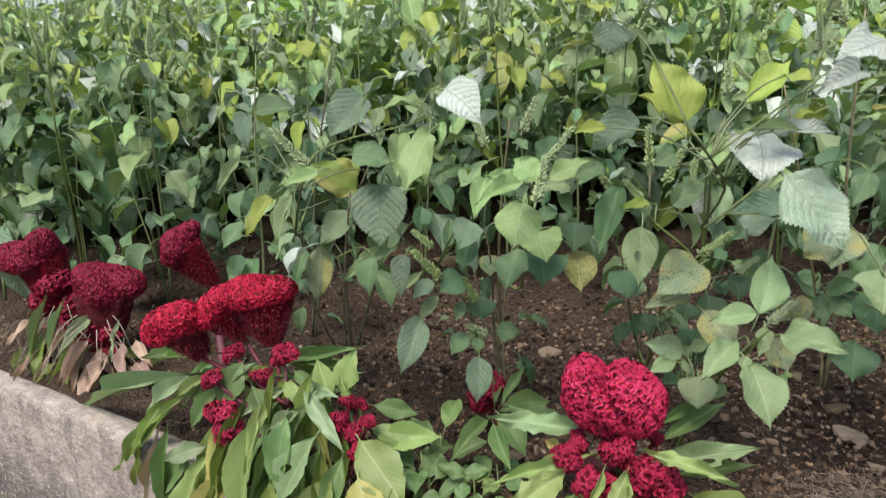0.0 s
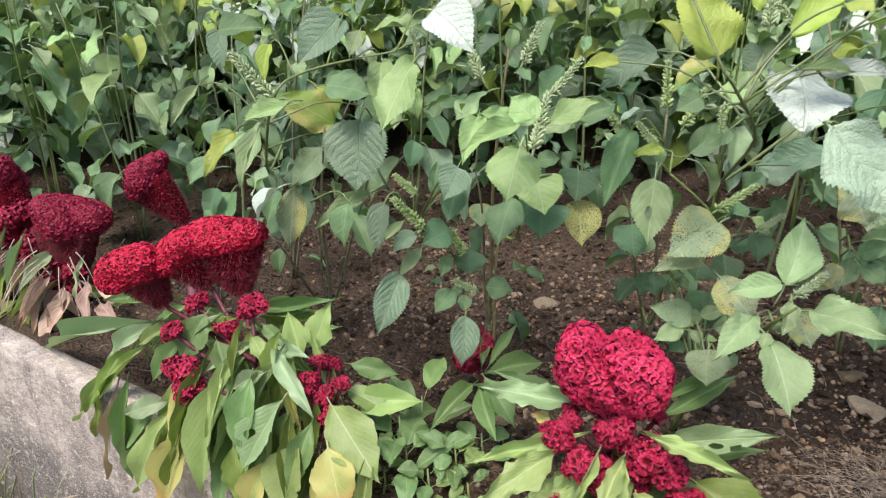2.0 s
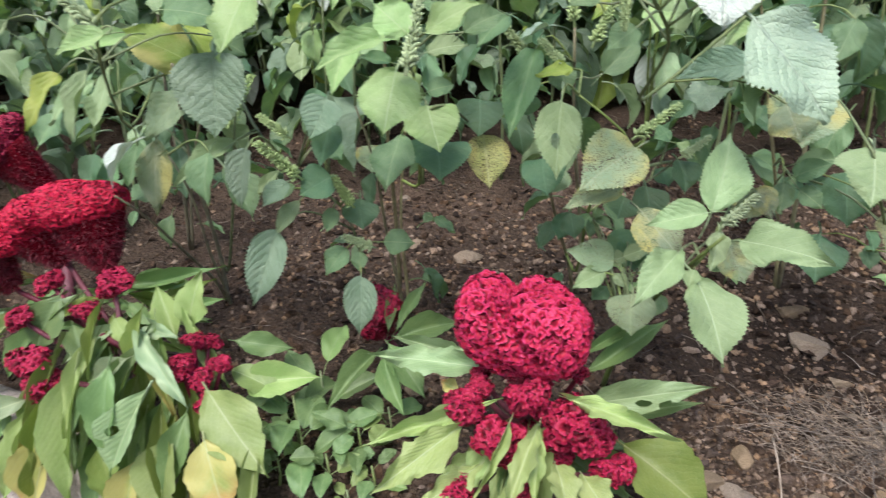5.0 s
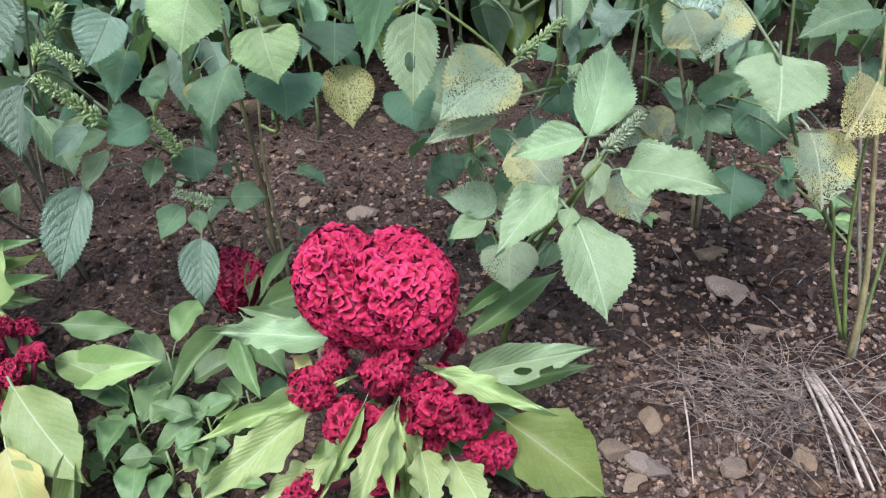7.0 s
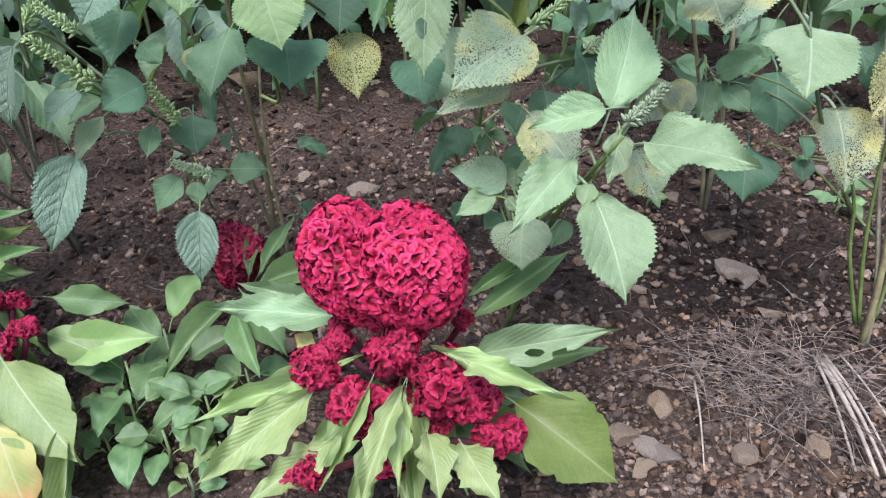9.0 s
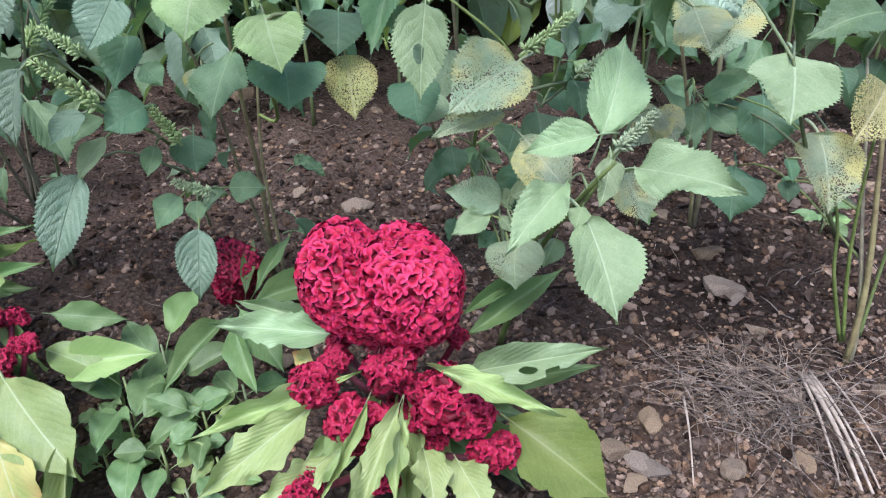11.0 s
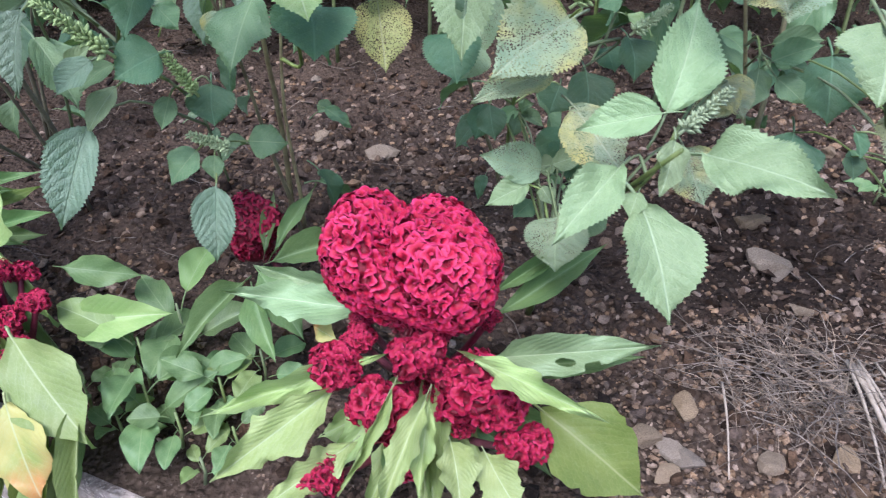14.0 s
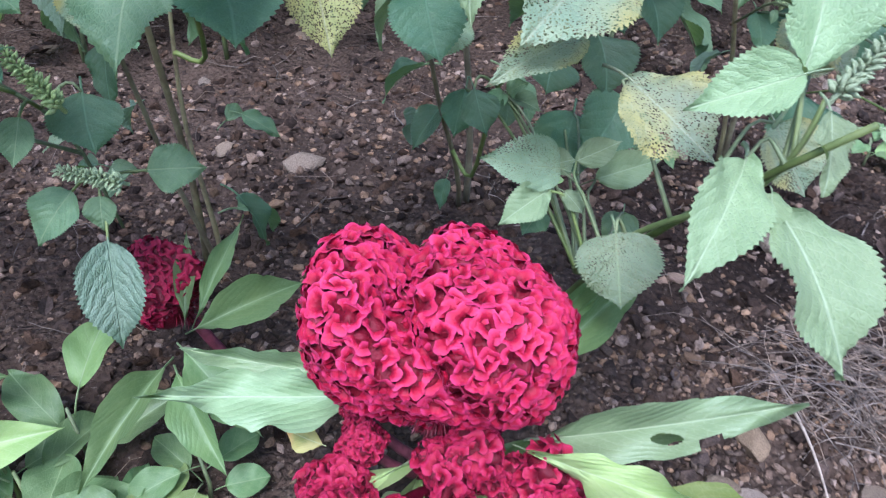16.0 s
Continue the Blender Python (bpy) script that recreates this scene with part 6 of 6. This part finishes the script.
for k in range(10000):
    x, y = (gr.uniform(-0.4, 1.5), gr.uniform(0.9, 2.3)) if k < 6000 else (gr.uniform(-1.5, 1.7), gr.uniform(0.9, 2.9))
    if not OPEN(x, y):
        continue
    size = 0.003 + 0.018 * gr.random() ** 3.0
    p, f = SHAPES[int(gr.integers(8))]
    m = Matrix.Translation((x, y, earth_height(x, y) + size * 0.05)) @ Euler((gr.uniform(-0.6, 0.6), gr.uniform(-0.6, 0.6), gr.uniform(0, 6.28))).to_matrix().to_4x4() @ Matrix.Diagonal((size, size * gr.uniform(0.6, 1.1), size, 1))
    n = len(pts)
    pts += [m @ q for q in p]
    faces += [tuple(n + i for i in q) for q in f]
tagged(new("clods", mesh_of("clods", pts, faces, CLOD, False)), "crumbled dark clods of dry soil", "soil clods", kind="stuff")

pts, faces = [], []
for k in range(900):
    x, y = gr.uniform(-1.6, 1.7), gr.uniform(1.2, 3.0)
    if not OPEN(x, y):
        continue
    size = gr.uniform(0.006, 0.020)
    m = Matrix.Translation((x, y, earth_height(x, y) + 0.004)) @ Euler((gr.uniform(-0.5, 0.5), gr.uniform(-0.5, 0.5), gr.uniform(0, 6.28))).to_matrix().to_4x4() @ Matrix.Diagonal((size * 0.55, size, size, 1))
    n = len(pts)
    pts += [m @ Vector(q) for q in ((-0.3, -1, 0.1), (0.3, -1, 0), (-1, -0.2, 0.35), (0, -0.1, -0.05), (1, -0.2, 0.3), (-0.6, 0.6, 0.3), (0, 0.6, 0.05), (0.7, 0.5, 0.4), (0, 1.2, 0.3))]
    faces += [tuple(n + i for i in q) for q in ((0, 1, 3), (0, 3, 2), (1, 4, 3), (2, 3, 6, 5), (3, 4, 7, 6), (5, 6, 8), (6, 7, 8))]
tagged(new("leaf_litter", mesh_of("leaf_litter", pts, faces, LITTER, False)), "dark shrivelled fragments of fallen leaves on soil", "leaf litter", kind="stuff")


BIG_STONES = [mesh_of("stone", p, f, PALE_STONE, False) for p, f in (stone_shape(90 + k, 0.5 + 0.04 * k, 0.5, 2) for k in range(8))]


def stone(x, y, size, seed, squash=1.0, turn=0.0):
    m = Matrix.Translation((x, y, earth_height(x, y) + size * 0.24)) @ Euler((rng.uniform(-0.2, 0.2), rng.uniform(-0.2, 0.2), turn)).to_matrix().to_4x4() @ Matrix.Diagonal((size, size * squash, size * 0.85, 1))
    ob = new("stone", (BIG_STONES if size > 0.0225 else STONES)[seed % 8])
    ob.parent = earth
    ob.matrix_basis = m
    return ob


for n, (x, y, s, q, t) in enumerate(((0.969, 1.572, 0.044, 0.62, 0.1), (0.946, 1.440, 0.046, 0.75, 2.4), (0.239, 1.880, 0.043, 0.8, 0.3), (0.093, 1.97, 0.028, 0.7, 0.8), (-0.164, 2.667, 0.065, 0.9, 0.2),
                                     (0.690, 1.123, 0.030, 0.85, 1.2), (0.623, 1.075, 0.030, 0.7, 2.6), (0.787, 1.025, 0.026, 0.8, 0.4), (0.881, 1.018, 0.026, 0.8, 1.0), (0.694, 1.416, 0.022, 0.5, 2.7),
                                     (0.787, 1.416, 0.014, 0.9, 0.0), (0.955, 1.407, 0.024, 0.5, 0.3), (0.694, 1.180, 0.015, 0.8, 0.3), (0.149, 1.903, 0.022, 0.8, 0.0), (0.604, 1.399, 0.018, 0.8, 1.0), (0.655, 1.06, 0.026, 0.8, 1.9))):
    stone(x, y, s, n, q, t)
r = random.Random(17)
made = 0
while made < 280:
    x, y = (r.uniform(0.25, 1.5), r.uniform(0.95, 1.9)) if made % 3 else (r.uniform(-0.7, 1.55), r.uniform(0.95, 2.75))
    if not OPEN(x, y):
        continue
    stone(x, y, 0.007 + 0.019 * r.random() ** 2.0, r.randrange(8), r.uniform(0.6, 1.0), r.uniform(0, 6.28))
    made += 1
